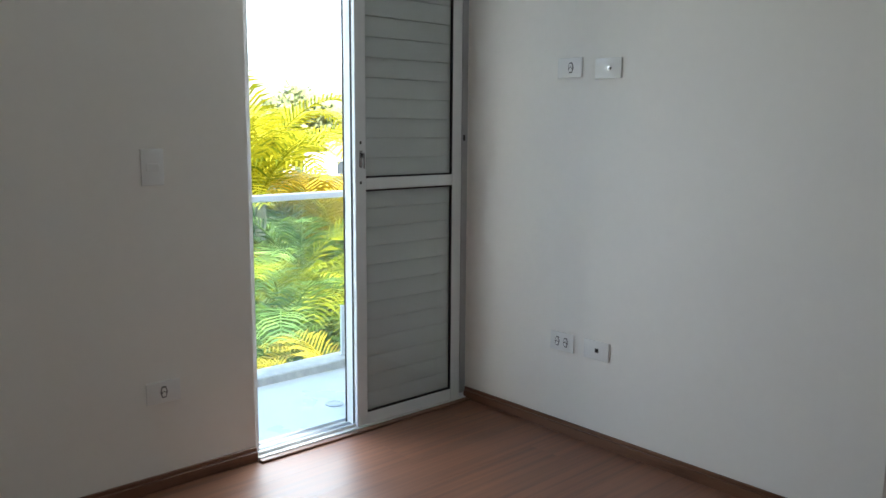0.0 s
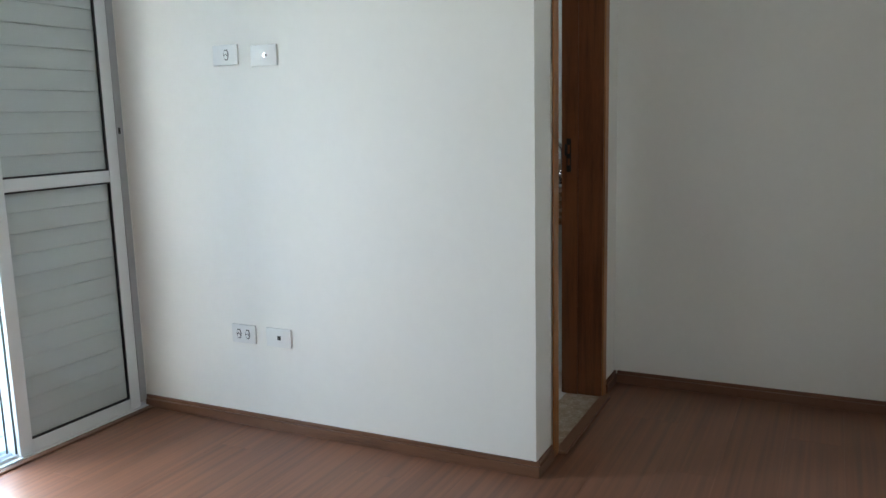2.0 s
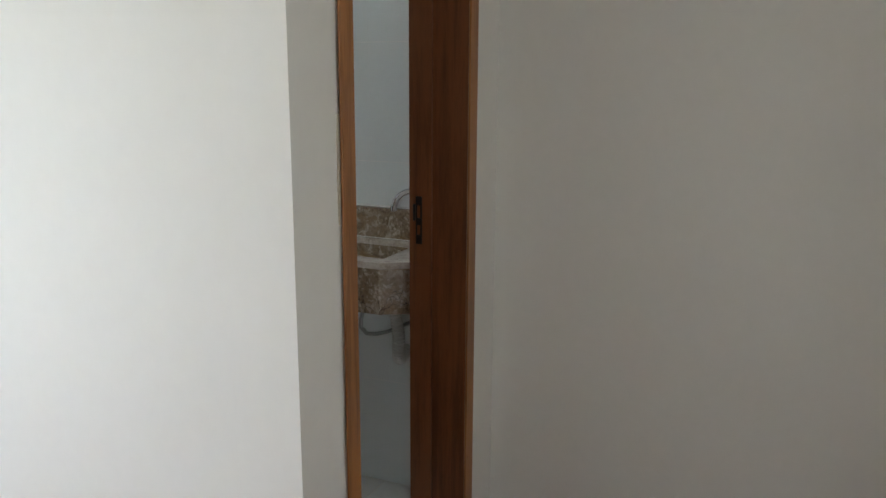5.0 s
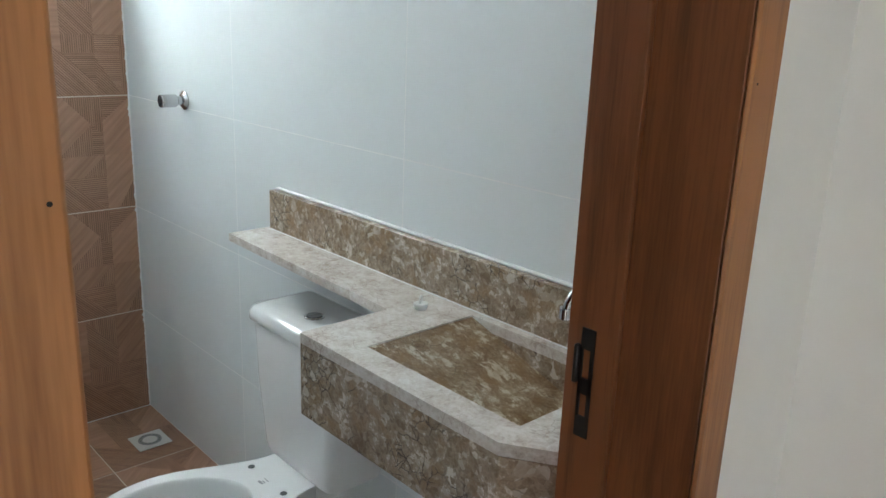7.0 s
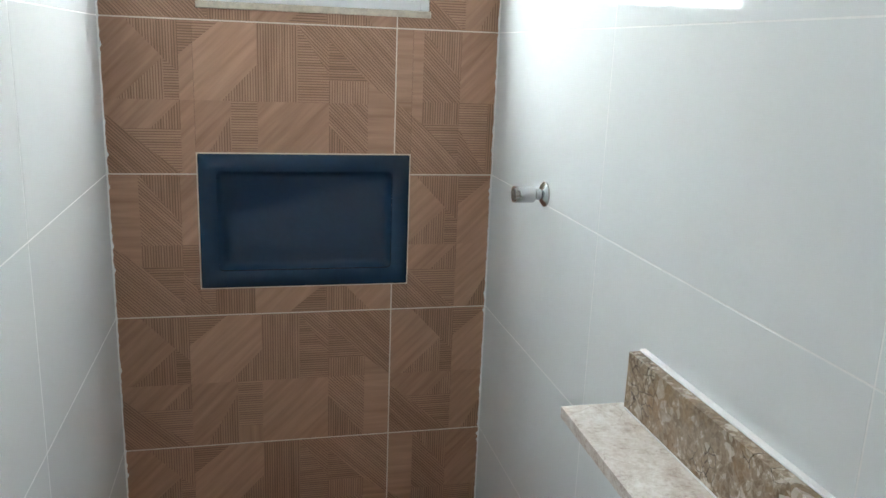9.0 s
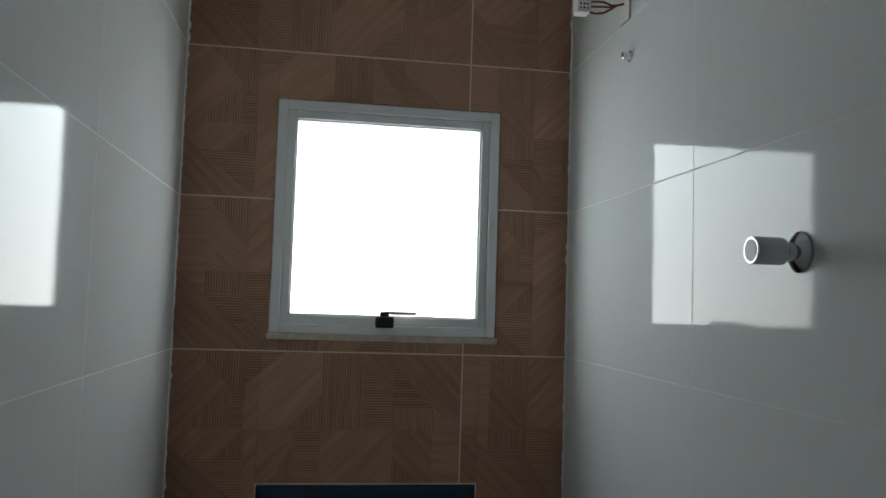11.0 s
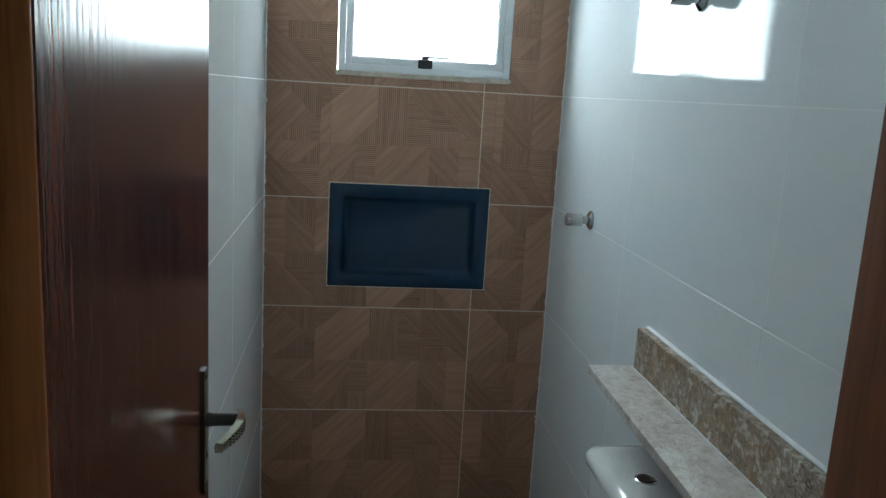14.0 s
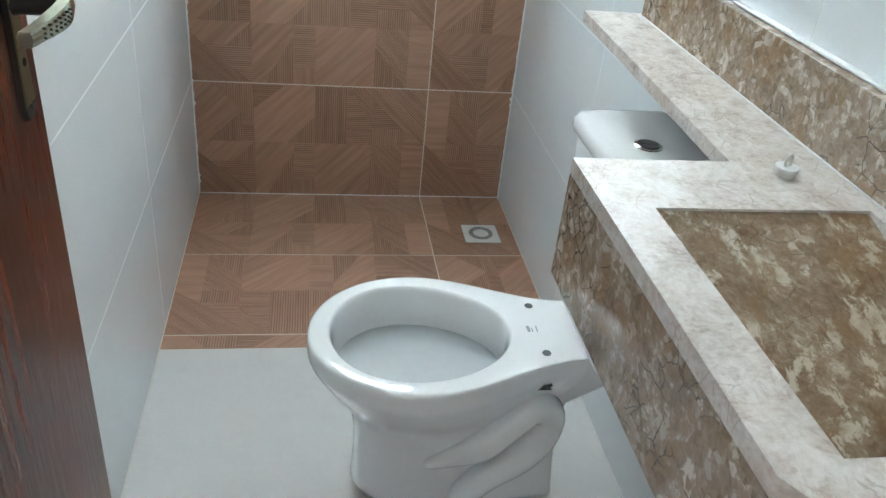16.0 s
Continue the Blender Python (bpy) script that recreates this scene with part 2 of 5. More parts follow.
def print_tile(name):
    """Ceramic with a printed and grooved wood marquetry: each face carries its grain in UV, a groove flag and a tone."""
    m = bpy.data.materials.new(name)
    m.use_nodes = True
    nt = m.node_tree
    b = nt.nodes["Principled BSDF"]
    b.inputs["Roughness"].default_value = 0.46
    b.inputs["Specular IOR Level"].default_value = 0.34
    uv = nt.nodes.new("ShaderNodeUVMap")
    uv.uv_map = "grain"
    stripe = nt.nodes.new("ShaderNodeAttribute")
    stripe.attribute_name = "groove"
    tone = nt.nodes.new("ShaderNodeAttribute")
    tone.attribute_name = "tone"
    mp = nt.nodes.new("ShaderNodeMapping")
    mp.inputs["Scale"].default_value = (5, 70, 1)
    nt.links.new(uv.outputs[0], mp.inputs[0])
    n = nt.nodes.new("ShaderNodeTexNoise")
    n.inputs["Scale"].default_value, n.inputs["Detail"].default_value, n.inputs["Distortion"].default_value = 1.0, 5, 0.15
    nt.links.new(mp.outputs[0], n.inputs["Vector"])
    t1 = nt.nodes.new("ShaderNodeMath")
    t1.operation = "MULTIPLY_ADD"
    t1.inputs[1].default_value = 0.55
    nt.links.new(n.outputs[0], t1.inputs[0])
    nt.links.new(tone.outputs["Fac"], t1.inputs[2])
    ramp = nt.nodes.new("ShaderNodeValToRGB")
    ramp.color_ramp.elements[0].position, ramp.color_ramp.elements[1].position = 0.22, 0.72
    ramp.color_ramp.elements[0].color, ramp.color_ramp.elements[1].color = (0.243, 0.131, 0.083, 1), (0.530, 0.319, 0.220, 1)
    nt.links.new(t1.outputs[0], ramp.inputs[0])
    sep = nt.nodes.new("ShaderNodeSeparateXYZ")
    nt.links.new(uv.outputs[0], sep.inputs[0])
    fr = nt.nodes.new("ShaderNodeMath")
    fr.operation = "MULTIPLY"
    fr.inputs[1].default_value = 2 * math.pi / 0.0068
    nt.links.new(sep.outputs["Y"], fr.inputs[0])
    sn = nt.nodes.new("ShaderNodeMath")
    sn.operation = "SINE"
    nt.links.new(fr.outputs[0], sn.inputs[0])
    mr = nt.nodes.new("ShaderNodeMapRange")
    mr.inputs["From Min"].default_value, mr.inputs["From Max"].default_value = 0.15, 0.75
    nt.links.new(sn.outputs[0], mr.inputs[0])
    g = nt.nodes.new("ShaderNodeMath")
    g.operation = "MULTIPLY"
    nt.links.new(mr.outputs[0], g.inputs[0])
    nt.links.new(stripe.outputs["Fac"], g.inputs[1])
    dark = nt.nodes.new("ShaderNodeMix")
    dark.data_type = "RGBA"
    g2 = nt.nodes.new("ShaderNodeMath")
    g2.operation = "MULTIPLY"
    g2.inputs[1].default_value = 0.46
    nt.links.new(g.outputs[0], g2.inputs[0])
    nt.links.new(g2.outputs[0], dark.inputs["Factor"])
    nt.links.new(ramp.outputs[0], dark.inputs["A"])
    dark.inputs["B"].default_value = (0.065, 0.032, 0.02, 1)
    nt.links.new(dark.outputs["Result"], b.inputs["Base Color"])
    inv = nt.nodes.new("ShaderNodeMath")
    inv.operation = "MULTIPLY_ADD"
    inv.inputs[1].default_value, inv.inputs[2].default_value = -1.0, 1.0
    nt.links.new(g.outputs[0], inv.inputs[0])
    bp = nt.nodes.new("ShaderNodeBump")
    bp.inputs["Strength"].default_value, bp.inputs["Distance"].default_value = 0.4, 0.0010
    nt.links.new(inv.outputs[0], bp.inputs["Height"])
    nt.links.new(bp.outputs[0], b.inputs["Normal"])
    return m


def glass(name, tint=(0.93, 0.98, 0.96), rough=0.0, base=0.03):
    m = bpy.data.materials.new(name)
    m.use_nodes = True
    nt = m.node_tree
    nt.nodes.remove(nt.nodes["Principled BSDF"])
    out = nt.nodes["Material Output"]
    tr = nt.nodes.new("ShaderNodeBsdfTransparent")
    tr.inputs[0].default_value = (*tint, 1)
    gl = nt.nodes.new("ShaderNodeBsdfGlossy")
    gl.inputs["Roughness"].default_value = rough
    lw = nt.nodes.new("ShaderNodeLayerWeight")
    pw = nt.nodes.new("ShaderNodeMath")
    pw.operation = "POWER"
    pw.inputs[1].default_value = 4.0
    nt.links.new(lw.outputs["Facing"], pw.inputs[0])
    fr = nt.nodes.new("ShaderNodeMath")
    fr.operation = "MULTIPLY_ADD"
    fr.inputs[1].default_value, fr.inputs[2].default_value = 0.55, base
    nt.links.new(pw.outputs[0], fr.inputs[0])
    mx = nt.nodes.new("ShaderNodeMixShader")
    nt.links.new(fr.outputs[0], mx.inputs[0])
    nt.links.new(tr.outputs[0], mx.inputs[1])
    nt.links.new(gl.outputs[0], mx.inputs[2])
    nt.links.new(mx.outputs[0], out.inputs[0])
    return m


PAINT = mat("white_wall_paint", (0.86, 0.84, 0.80), 0.55, var=0.03, scale=1.6, fine=30, bump=0.12, bump_scale=260)
CEIL = mat("ceiling_paint", (0.87, 0.87, 0.85), 0.8, var=0.02, scale=2)
WHITE_TILE = mat("glossy_white_ceramic_tile", (0.72, 0.76, 0.77), 0.055, var=0.02, scale=2.0, fine=14, bump=0.05, bump_scale=9, spec=0.30)
GROUT = mat("white_grout", (0.765, 0.78, 0.775), 0.8, var=0.08, scale=14, bump=0.3)
WOOD_TILE = print_tile("wood_print_tile")
TILE_BACK = mat("brown_tile_body", (0.2, 0.12, 0.08), 0.5, var=0.1)
TAN_GROUT = mat("sand_grout", (0.72, 0.62, 0.52), 0.85, var=0.1, scale=14, bump=0.3)

LAMINATE = wood("laminate_plank", (0.085, 0.036, 0.021), (0.225, 0.102, 0.058), 0, rough=0.42, ring=55, streak=0.5, bump=0.0, differ=0.07, curl=0.0, depth=1, along=0.02, low=0.38, high=1.28, spec=0.6)
SKIRT = wood("skirting_wood", (0.082, 0.036, 0.021), (0.172, 0.081, 0.046), 0, rough=0.35, ring=30)
SKIRT_Y = wood("skirting_wood_across", (0.082, 0.036, 0.021), (0.172, 0.081, 0.046), 1, rough=0.35, ring=30)
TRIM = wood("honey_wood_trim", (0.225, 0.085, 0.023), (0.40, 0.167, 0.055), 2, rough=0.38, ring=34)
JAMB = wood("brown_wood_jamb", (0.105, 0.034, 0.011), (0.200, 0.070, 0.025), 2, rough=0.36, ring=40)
LEAF = wood("varnished_mahogany_leaf", (0.054, 0.014, 0.009), (0.118, 0.034, 0.021), 2, rough=0.20, ring=60, streak=0.8, bump=0.10, curl=0.0, depth=3, ripple=0.30, spec=0.24)
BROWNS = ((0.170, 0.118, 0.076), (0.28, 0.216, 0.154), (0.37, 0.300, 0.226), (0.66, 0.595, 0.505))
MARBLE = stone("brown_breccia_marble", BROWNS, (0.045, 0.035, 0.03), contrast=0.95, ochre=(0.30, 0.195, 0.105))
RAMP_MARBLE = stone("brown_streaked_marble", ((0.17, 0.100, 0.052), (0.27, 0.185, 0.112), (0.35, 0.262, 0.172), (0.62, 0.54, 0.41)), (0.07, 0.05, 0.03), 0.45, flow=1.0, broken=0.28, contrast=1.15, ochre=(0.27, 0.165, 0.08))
# counter top's tones lifted towards white for the sheen of reflected wall and window
SHEEN_MARBLE = stone("sheen_pale_cloudy_marble", ((0.43, 0.36, 0.305), (0.60, 0.545, 0.495), (0.685, 0.645, 0.60), (0.77, 0.745, 0.71)), (0.32, 0.25, 0.19), 0.45, 0.15, 0.26, flow=0.60, broken=0.29, contrast=1.35)
SILL_MARBLE = stone("beige_sill_marble", ((0.33, 0.26, 0.19), (0.38, 0.31, 0.23), (0.43, 0.36, 0.28), (0.52, 0.45, 0.36)), (0.20, 0.15, 0.11), 0.5, 0.12)
FLOOR_TILE = stone("polished_pale_porcelain", ((0.615, 0.600, 0.575), (0.640, 0.630, 0.610), (0.65, 0.641, 0.622), (0.672, 0.664, 0.648)), (0.60, 0.575, 0.55), 0.25, 0.08, 0.45, flow=0.25, broken=0.0, contrast=0.8)
CERAMIC = mat("white_glazed_ceramic", (0.83, 0.84, 0.84), 0.05, var=0.01, spec=0.6, coat=0.3)
CHROME = mat("chrome", (0.75, 0.75, 0.75), 0.06, metal=1.0, var=0.04)
# next two: chrome greyed in base colour to stand in for dark reflections
VALVE_CHROME = mat("chrome_dark_reflections", (0.46, 0.46, 0.47), 0.13, metal=1.0, var=0.08, scale=40)
DARK_CHROME = mat("chrome_darker_reflections", (0.35, 0.35, 0.36), 0.10, metal=1.0, var=0.05)
BLACK_METAL = mat("black_painted_metal", (0.012, 0.011, 0.011), 0.35, var=0.2)
BRASS = mat("aged_brass", (0.34, 0.30, 0.15), 0.30, metal=1.0, var=0.15, scale=30)
LEVER = mat("pale_worn_brass", (0.46, 0.46, 0.37), 0.20, metal=1.0, var=0.12, scale=40)
ALU = mat("white_aluminium", (0.74, 0.76, 0.77), 0.32, var=0.03, scale=4)
ALU_GREY = mat("grey_aluminium_track", (0.42, 0.43, 0.45), 0.35, var=0.06, metal=0.3)
SLAT = mat("pale_grey_slat", (0.56, 0.58, 0.575), 0.42, var=0.04)
GASKET = mat("black_rubber", (0.015, 0.015, 0.015), 0.6, var=0.2)
NAVY = mat("navy_niche_enamel", (0.010, 0.033, 0.066), 0.13, var=0.15, scale=5, bump=0.06, bump_scale=7, spec=0.36)
PLASTIC = mat("white_plastic", (0.80, 0.80, 0.79), 0.25, var=0.02)
PLASTIC_GREY = mat("grey_plastic", (0.30, 0.31, 0.32), 0.4, var=0.05)
HOLE = mat("dark_hole", (0.01, 0.01, 0.01), 0.8, var=0.1)
WIRE = mat("red_wire", (0.20, 0.015, 0.012), 0.4, var=0.1)
PANE = glass("clear_glass", (0.975, 0.985, 0.985))
GREEN_PANE = glass("greenish_guard_glass", (0.88, 0.97, 0.94), base=0.06)
FROST = glass("window_glass", (0.97, 0.99, 1.0))
BALCONY_TILE = mat("white_balcony_tile", (0.70, 0.72, 0.71), 0.28, var=0.04, scale=3)
SILL_STONE = mat("pale_granite_coping", (0.55, 0.54, 0.50), 0.5, var=0.18, scale=30, fine=160)
MORTAR = mat("beige_mortar", (0.56, 0.49, 0.40), 0.85, var=0.22, scale=30, fine=120, bump=0.5)
DARK_BRASS = mat("darkened_bronze", (0.20, 0.175, 0.085), 0.32, metal=1.0, var=0.25, scale=30)
KNOB_END = mat("dark_knob_end", (0.03, 0.03, 0.032), 0.12, var=0.2, spec=0.3)
SOCKET_GAP = mat("dark_socket_gap", (0.09, 0.09, 0.095), 0.5, var=0.1)
INK = mat("black_label_ink", (0.02, 0.02, 0.02), 0.6, var=0.1)
WATER = mat("toilet_water", (0.52, 0.55, 0.555), 0.03, var=0.02)

# ---- building helpers ----
def box(bm, x0, x1, y0, y1, z0, z1, bev=0.0, seg=1):
    """Adds a box, its edges rounded by bev."""
    r = bmesh.ops.create_cube(bm, size=1.0)
    vs = r["verts"]
    for v in vs:
        v.co = Vector((x0 + (v.co.x + 0.5) * (x1 - x0), y0 + (v.co.y + 0.5) * (y1 - y0), z0 + (v.co.z + 0.5) * (z1 - z0)))
    if bev:
        es = list({e for v in vs for e in v.link_edges})
        bmesh.ops.bevel(bm, geom=es, offset=bev, segments=seg, affect="EDGES", profile=0.6)


def loft(bm, rings, cap0=True, cap1=True, smooth=True):
    """Skins a row of closed rings that have the same number of points."""
    vs = [[bm.verts.new(p) for p in r] for r in rings]
    n = len(vs[0])
    for a, c in zip(vs, vs[1:]):
        for i in range(n):
            f = bm.faces.new((a[i], a[(i + 1) % n], c[(i + 1) % n], c[i]))
            f.smooth = smooth
    if cap0:
        bm.faces.new(list(reversed(vs[0])))
    if cap1:
        bm.faces.new(vs[-1])


def ring(c, u, v, r1, r2=None, n=24):
    r2 = r1 if r2 is None else r2
    c, u, v = Vector(c), Vector(u), Vector(v)
    return [c + u * (r1 * math.cos(2 * math.pi * i / n)) + v * (r2 * math.sin(2 * math.pi * i / n)) for i in range(n)]


def tube(bm, pts, r, n=14):
    """A round tube along points; r one radius or one for each point."""
    pts = [Vector(p) for p in pts]
    rs = r if isinstance(r, (list, tuple)) else [r] * len(pts)
    rings, up = [], None
    for i, p in enumerate(pts):
        d = (pts[min(i + 1, len(pts) - 1)] - pts[max(i - 1, 0)]).normalized()
        if up is None:
            up = d.orthogonal().normalized()
        up = (up - d * up.dot(d)).normalized()
        rings.append(ring(p, up, d.cross(up), rs[i], n=n))
    loft(bm, rings)


def turned(bm, base, axis, prof, n=28):
    """A turned body: prof rows of (distance along the axis, radius)."""
    a = Vector(axis).normalized()
    u = a.orthogonal().normalized()
    v = a.cross(u)
    loft(bm, [ring(Vector(base) + a * d, u, v, max(r, 0.0003), n=n) for d, r in prof])


def mesh(name, bm, material, smooth=None):
    bmesh.ops.recalc_face_normals(bm, faces=bm.faces)
    me = bpy.data.meshes.new(name)
    bm.to_mesh(me)
    bm.free()
    me.set_sharp_from_angle(angle=radians(42))
    for k in material if isinstance(material, (list, tuple)) else [material]:
        me.materials.append(k)
    return me


def thing(name, loc, label, category, group="", kind=""):
    e = new(name)
    e.location = loc
    e.empty_display_size = 0.05
    return tagged(e, label, category, group, kind)


def solid(name, bm, material, label="", category="", group="", kind=""):
    """A thing or piece of the setting that is one mesh."""
    return tagged(new(name, mesh(name, bm, material)), label, category, group, kind)


def part(name, bm, material, parent, label=""):
    """ONE mesh part under a thing or part; built in world coordinates."""
    ob = new(name, mesh(name, bm, material))
    ob.parent = parent
    if parent.parent is None:
        ob.matrix_parent_inverse = Matrix.Translation(parent.location).inverted()
    return tagged(ob, label)


def boxes(*rows, bev=0.0):
    bm = bmesh.new()
    for r in rows:
        box(bm, *r, bev=bev)
    return bm


# ---- plan ----
XL, XR = 0.0, 1.025          # bathroom side walls, tile faces
YW = 0.0                     # bathroom window wall, tile face
YD0, YD1 = -2.405, -2.255    # door wall: bedroom face, bathroom face
XS = -0.146                  # bedroom wall with the sockets
XE = 0.907                   # end wall of the bedroom's entry nook
YS = -3.675                  # bedroom wall behind the walk
YB = -0.645                  # bedroom wall with the balcony door
XW = -4.2
ZF = 0.025                   # bedroom floor, a little above the bathroom's
HC = 2.73                    # ceiling height
H, TW = 0.39, 0.743          # wall tile height and width
TT = 0.008                   # tile thickness
WX0, WX1, WZ0, WZ1 = 0.236, 0.829, 1.595, 2.215   # bathroom window
NX0, NX1, NZ0, NZ1 = 0.221, 0.788, 0.856, 1.227   # wall niche
BX0, BX1, BZ1 = -1.210, -0.152, 2.16              # balcony door
DX0, DX1, DZ1 = 0.028, 0.716, 2.15                # hole of the bathroom door

# ---- setting ----
yb, yo = YW + 0.0007, 0.15
ym, zm = 0.075, 1.45         # the wall is thinner from above the niche
wall_n = solid("wall_north", boxes((XS, NX0, yb, yo, -0.05, zm), (WX1, 1.20, yb, yo, -0.05, zm),
               (NX0, WX1, yb, yo, -0.05, NZ0), (NX0, WX1, yb, yo, NZ1, zm), (NX0, NX1, yb + 0.11, yo, NZ0, NZ1), (NX1, WX1, yb, yo, NZ0, NZ1),
               (XS, WX0, yb, ym, zm, HC), (WX1, 1.20, yb, ym, zm, HC), (WX0, WX1, yb, ym, zm, WZ0), (WX0, WX1, yb, ym, WZ1, HC)), TAN_GROUT,
               "bathroom end wall clad in brown wood-print tiles", "wall", kind="structure")
wall_e = solid("wall_east", boxes((XR + 0.0003, 1.20, YD1, yb, -0.05, HC)), GROUT, "bathroom side wall of glossy white tiles", "wall", kind="structure")
wall_w = solid("wall_west", boxes((XS, XL - TT, YD1, yb, -0.05, HC)), PAINT, "partition between bedroom and bathroom, painted white", "wall", kind="structure")
part("grout_bed", boxes((XL - TT + 0.0002, XL - 0.0003, YD1, yb, 0.0, HC - 0.001)), GROUT, wall_w, "white grout")
solid("wall_door", boxes((XS, DX0, YD0, YD1, -0.05, HC), (DX1, 1.20, YD0, YD1, -0.05, HC), (DX0, DX1, YD0, YD1, DZ1, HC)), PAINT,
      "white painted wall round the bathroom door", "wall", kind="structure")
solid("wall_nook_end", boxes((XE, 1.20, YS - 0.15, YD0, -0.05, HC)), PAINT, "white painted end wall of the entry nook", "wall", kind="structure")
solid("wall_south", boxes((XW - 0.15, XE, YS - 0.15, YS, -0.05, HC)), PAINT, "white painted bedroom wall", "wall", kind="structure")
solid("wall_bedroom_west", boxes((XW - 0.15, XW, YS, YB + 0.15, -0.05, HC)), PAINT, "white painted bedroom side wall", "wall", kind="structure")
solid("wall_balcony", boxes((XW, BX0, YB, YB + 0.15, -0.05, HC), (BX1, XS, YB, YB + 0.15, -0.05, HC), (BX0, BX1, YB, YB + 0.15, BZ1, HC)), PAINT,
      "white painted wall round the balcony door", "wall", kind="structure")
GLOW = bpy.data.materials.new("bright_hazy_sky")
GLOW.use_nodes = True
gn = GLOW.node_tree
gb = gn.nodes["Principled BSDF"]
gb.inputs["Base Color"].default_value = (0, 0, 0, 1)
gc = gn.nodes.new("ShaderNodeTexCoord")
gs = gn.nodes.new("ShaderNodeSeparateXYZ")
gn.links.new(gc.outputs["Object"], gs.inputs[0])
gm = gn.nodes.new("ShaderNodeMapRange")
gm.inputs["From Min"].default_value, gm.inputs["From Max"].default_value = 1.60, 2.30
gn.links.new(gs.outputs["Z"], gm.inputs[0])
gr_ = gn.nodes.new("ShaderNodeValToRGB")
gr_.color_ramp.elements[0].color, gr_.color_ramp.elements[1].color = (0.86, 0.86, 0.81, 1), (0.90, 0.98, 1.0, 1)
gn.links.new(gm.outputs[0], gr_.inputs[0])
gn.links.new(gr_.outputs[0], gb.inputs["Emission Color"])
gb.inputs["Emission Strength"].default_value = 1.0
solid("backdrop", boxes((-0.10, 1.35, 0.170, 0.172, 1.25, 3.3)), GLOW, "white hazy sky outside the bathroom window", "sky", kind="structure")
solid("ceiling", boxes((XW - 0.15, 1.20, YS - 0.15, 0.15, HC, HC + 0.12)), CEIL, "flat white ceiling", "ceiling", kind="structure")
floor_bed = solid("floor_bedroom", boxes((XW, XE, YS, YD0, -0.12, ZF - 0.010), (XW, XS, YD0, YB, -0.12, ZF - 0.010)),
                  TILE_BACK, "reddish-brown laminate plank floor", "floor", kind="structure")
floor_bath = solid("floor_bathroom", boxes((XL - TT, XR + TT, YD1, yb, -0.12, -0.0007)), TAN_GROUT, "bathroom floor, wood-print and pale tiles", "floor", kind="structure")
solid("threshold", boxes((DX0, DX1, YD0, YD1, -0.12, ZF + 0.006), bev=0.002), SILL_MARBLE, "beige marble door sill", "door sill", kind="structure")
solid("balcony_door_sill", boxes((BX0, BX1, YB, YB + 0.15, -0.12, ZF - 0.004)), SILL_STONE, "pale stone sill under the balcony door", "door sill", kind="structure")


def skirting(name, x0, x1, y0, y1, material, along):
    """Skirting board with a stepped, rounded top, along x or y."""
    bm = bmesh.new()
    box(bm, x0, x1, y0, y1, ZF, ZF + 0.038, bev=0.0015)
    s = 0.006
    cx0, cx1, cy0, cy1 = x0, x1, y0, y1
    if along == "x+":
        cy1 = y1 - s
    elif along == "x-":
        cy0 = y0 + s
    elif along == "y-":
        cx0 = x0 + s
    elif along == "y+":
        cx1 = x1 - s
    box(bm, cx0, cx1, cy0, cy1, ZF + 0.038, ZF + 0.054, bev=0.002)
    return solid(name, bm, material, "reddish-brown wooden skirting board", "skirting", "skirting boards", "structure")


SK = 0.014
skirting("baseboard_1", XS - SK, XS, YD0 - SK, YB, SKIRT_Y, "y-")
skirting("baseboard_2", XS, 0.0055, YD0 - SK, YD0, SKIRT, "x-")
skirting("baseboard_3", 0.7345, XE, YD0 - SK, YD0, SKIRT, "x-")
skirting("baseboard_4", XE - SK, XE, YS, YD0 - SK, SKIRT_Y, "y-")
skirting("baseboard_5", XW, XE - SK, YS, YS + SK, SKIRT, "x+")
skirting("baseboard_6", XW, BX0, YB - SK, YB, SKIRT, "x-")
solid("floor_trim", boxes((BX0 - 0.0, BX1 + 0.005, YB - 0.045, YB - 0.016, ZF, ZF + 0.009), bev=0.003), SKIRT, "brown floor edging strip along the balcony door", "floor strip", kind="structure")
solid("door_floor_trim", boxes((0.06, 0.69, YD0 - 0.04, YD0 + 0.004, ZF, ZF + 0.011), bev=0.003), SKIRT, "brown floor edging strip at the bathroom sill", "floor strip", kind="structure")

# ---- bathroom door ----
door_frame = tagged(thing("door_1", (0.37, YD0, 0), "brown wooden door frame with honey-coloured trim", "door frame"), kind="structure")
JX0, JX1 = 0.066, 0.668      # clear opening between the jambs
YR, YJ = -2.305, -2.236      # shadow line in the jamb, and its bathroom edge
part("jamb", boxes((DX0, JX0, YD0 - 0.004, YR, ZF + 0.0065, 2.11), bev=0.001), TRIM, door_frame)
part("jamb_rebate", boxes((DX0, 0.046, YR + 0.0006, -2.249, ZF + 0.0065, 2.11), bev=0.001), TRIM, door_frame, "stepped-back hinge side of the jamb")
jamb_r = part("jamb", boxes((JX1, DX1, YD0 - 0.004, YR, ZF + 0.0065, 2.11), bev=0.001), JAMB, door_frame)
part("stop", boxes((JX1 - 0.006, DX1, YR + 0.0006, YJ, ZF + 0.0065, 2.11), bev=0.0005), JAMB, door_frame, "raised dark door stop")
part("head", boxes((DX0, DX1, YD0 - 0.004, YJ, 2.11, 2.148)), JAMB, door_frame)
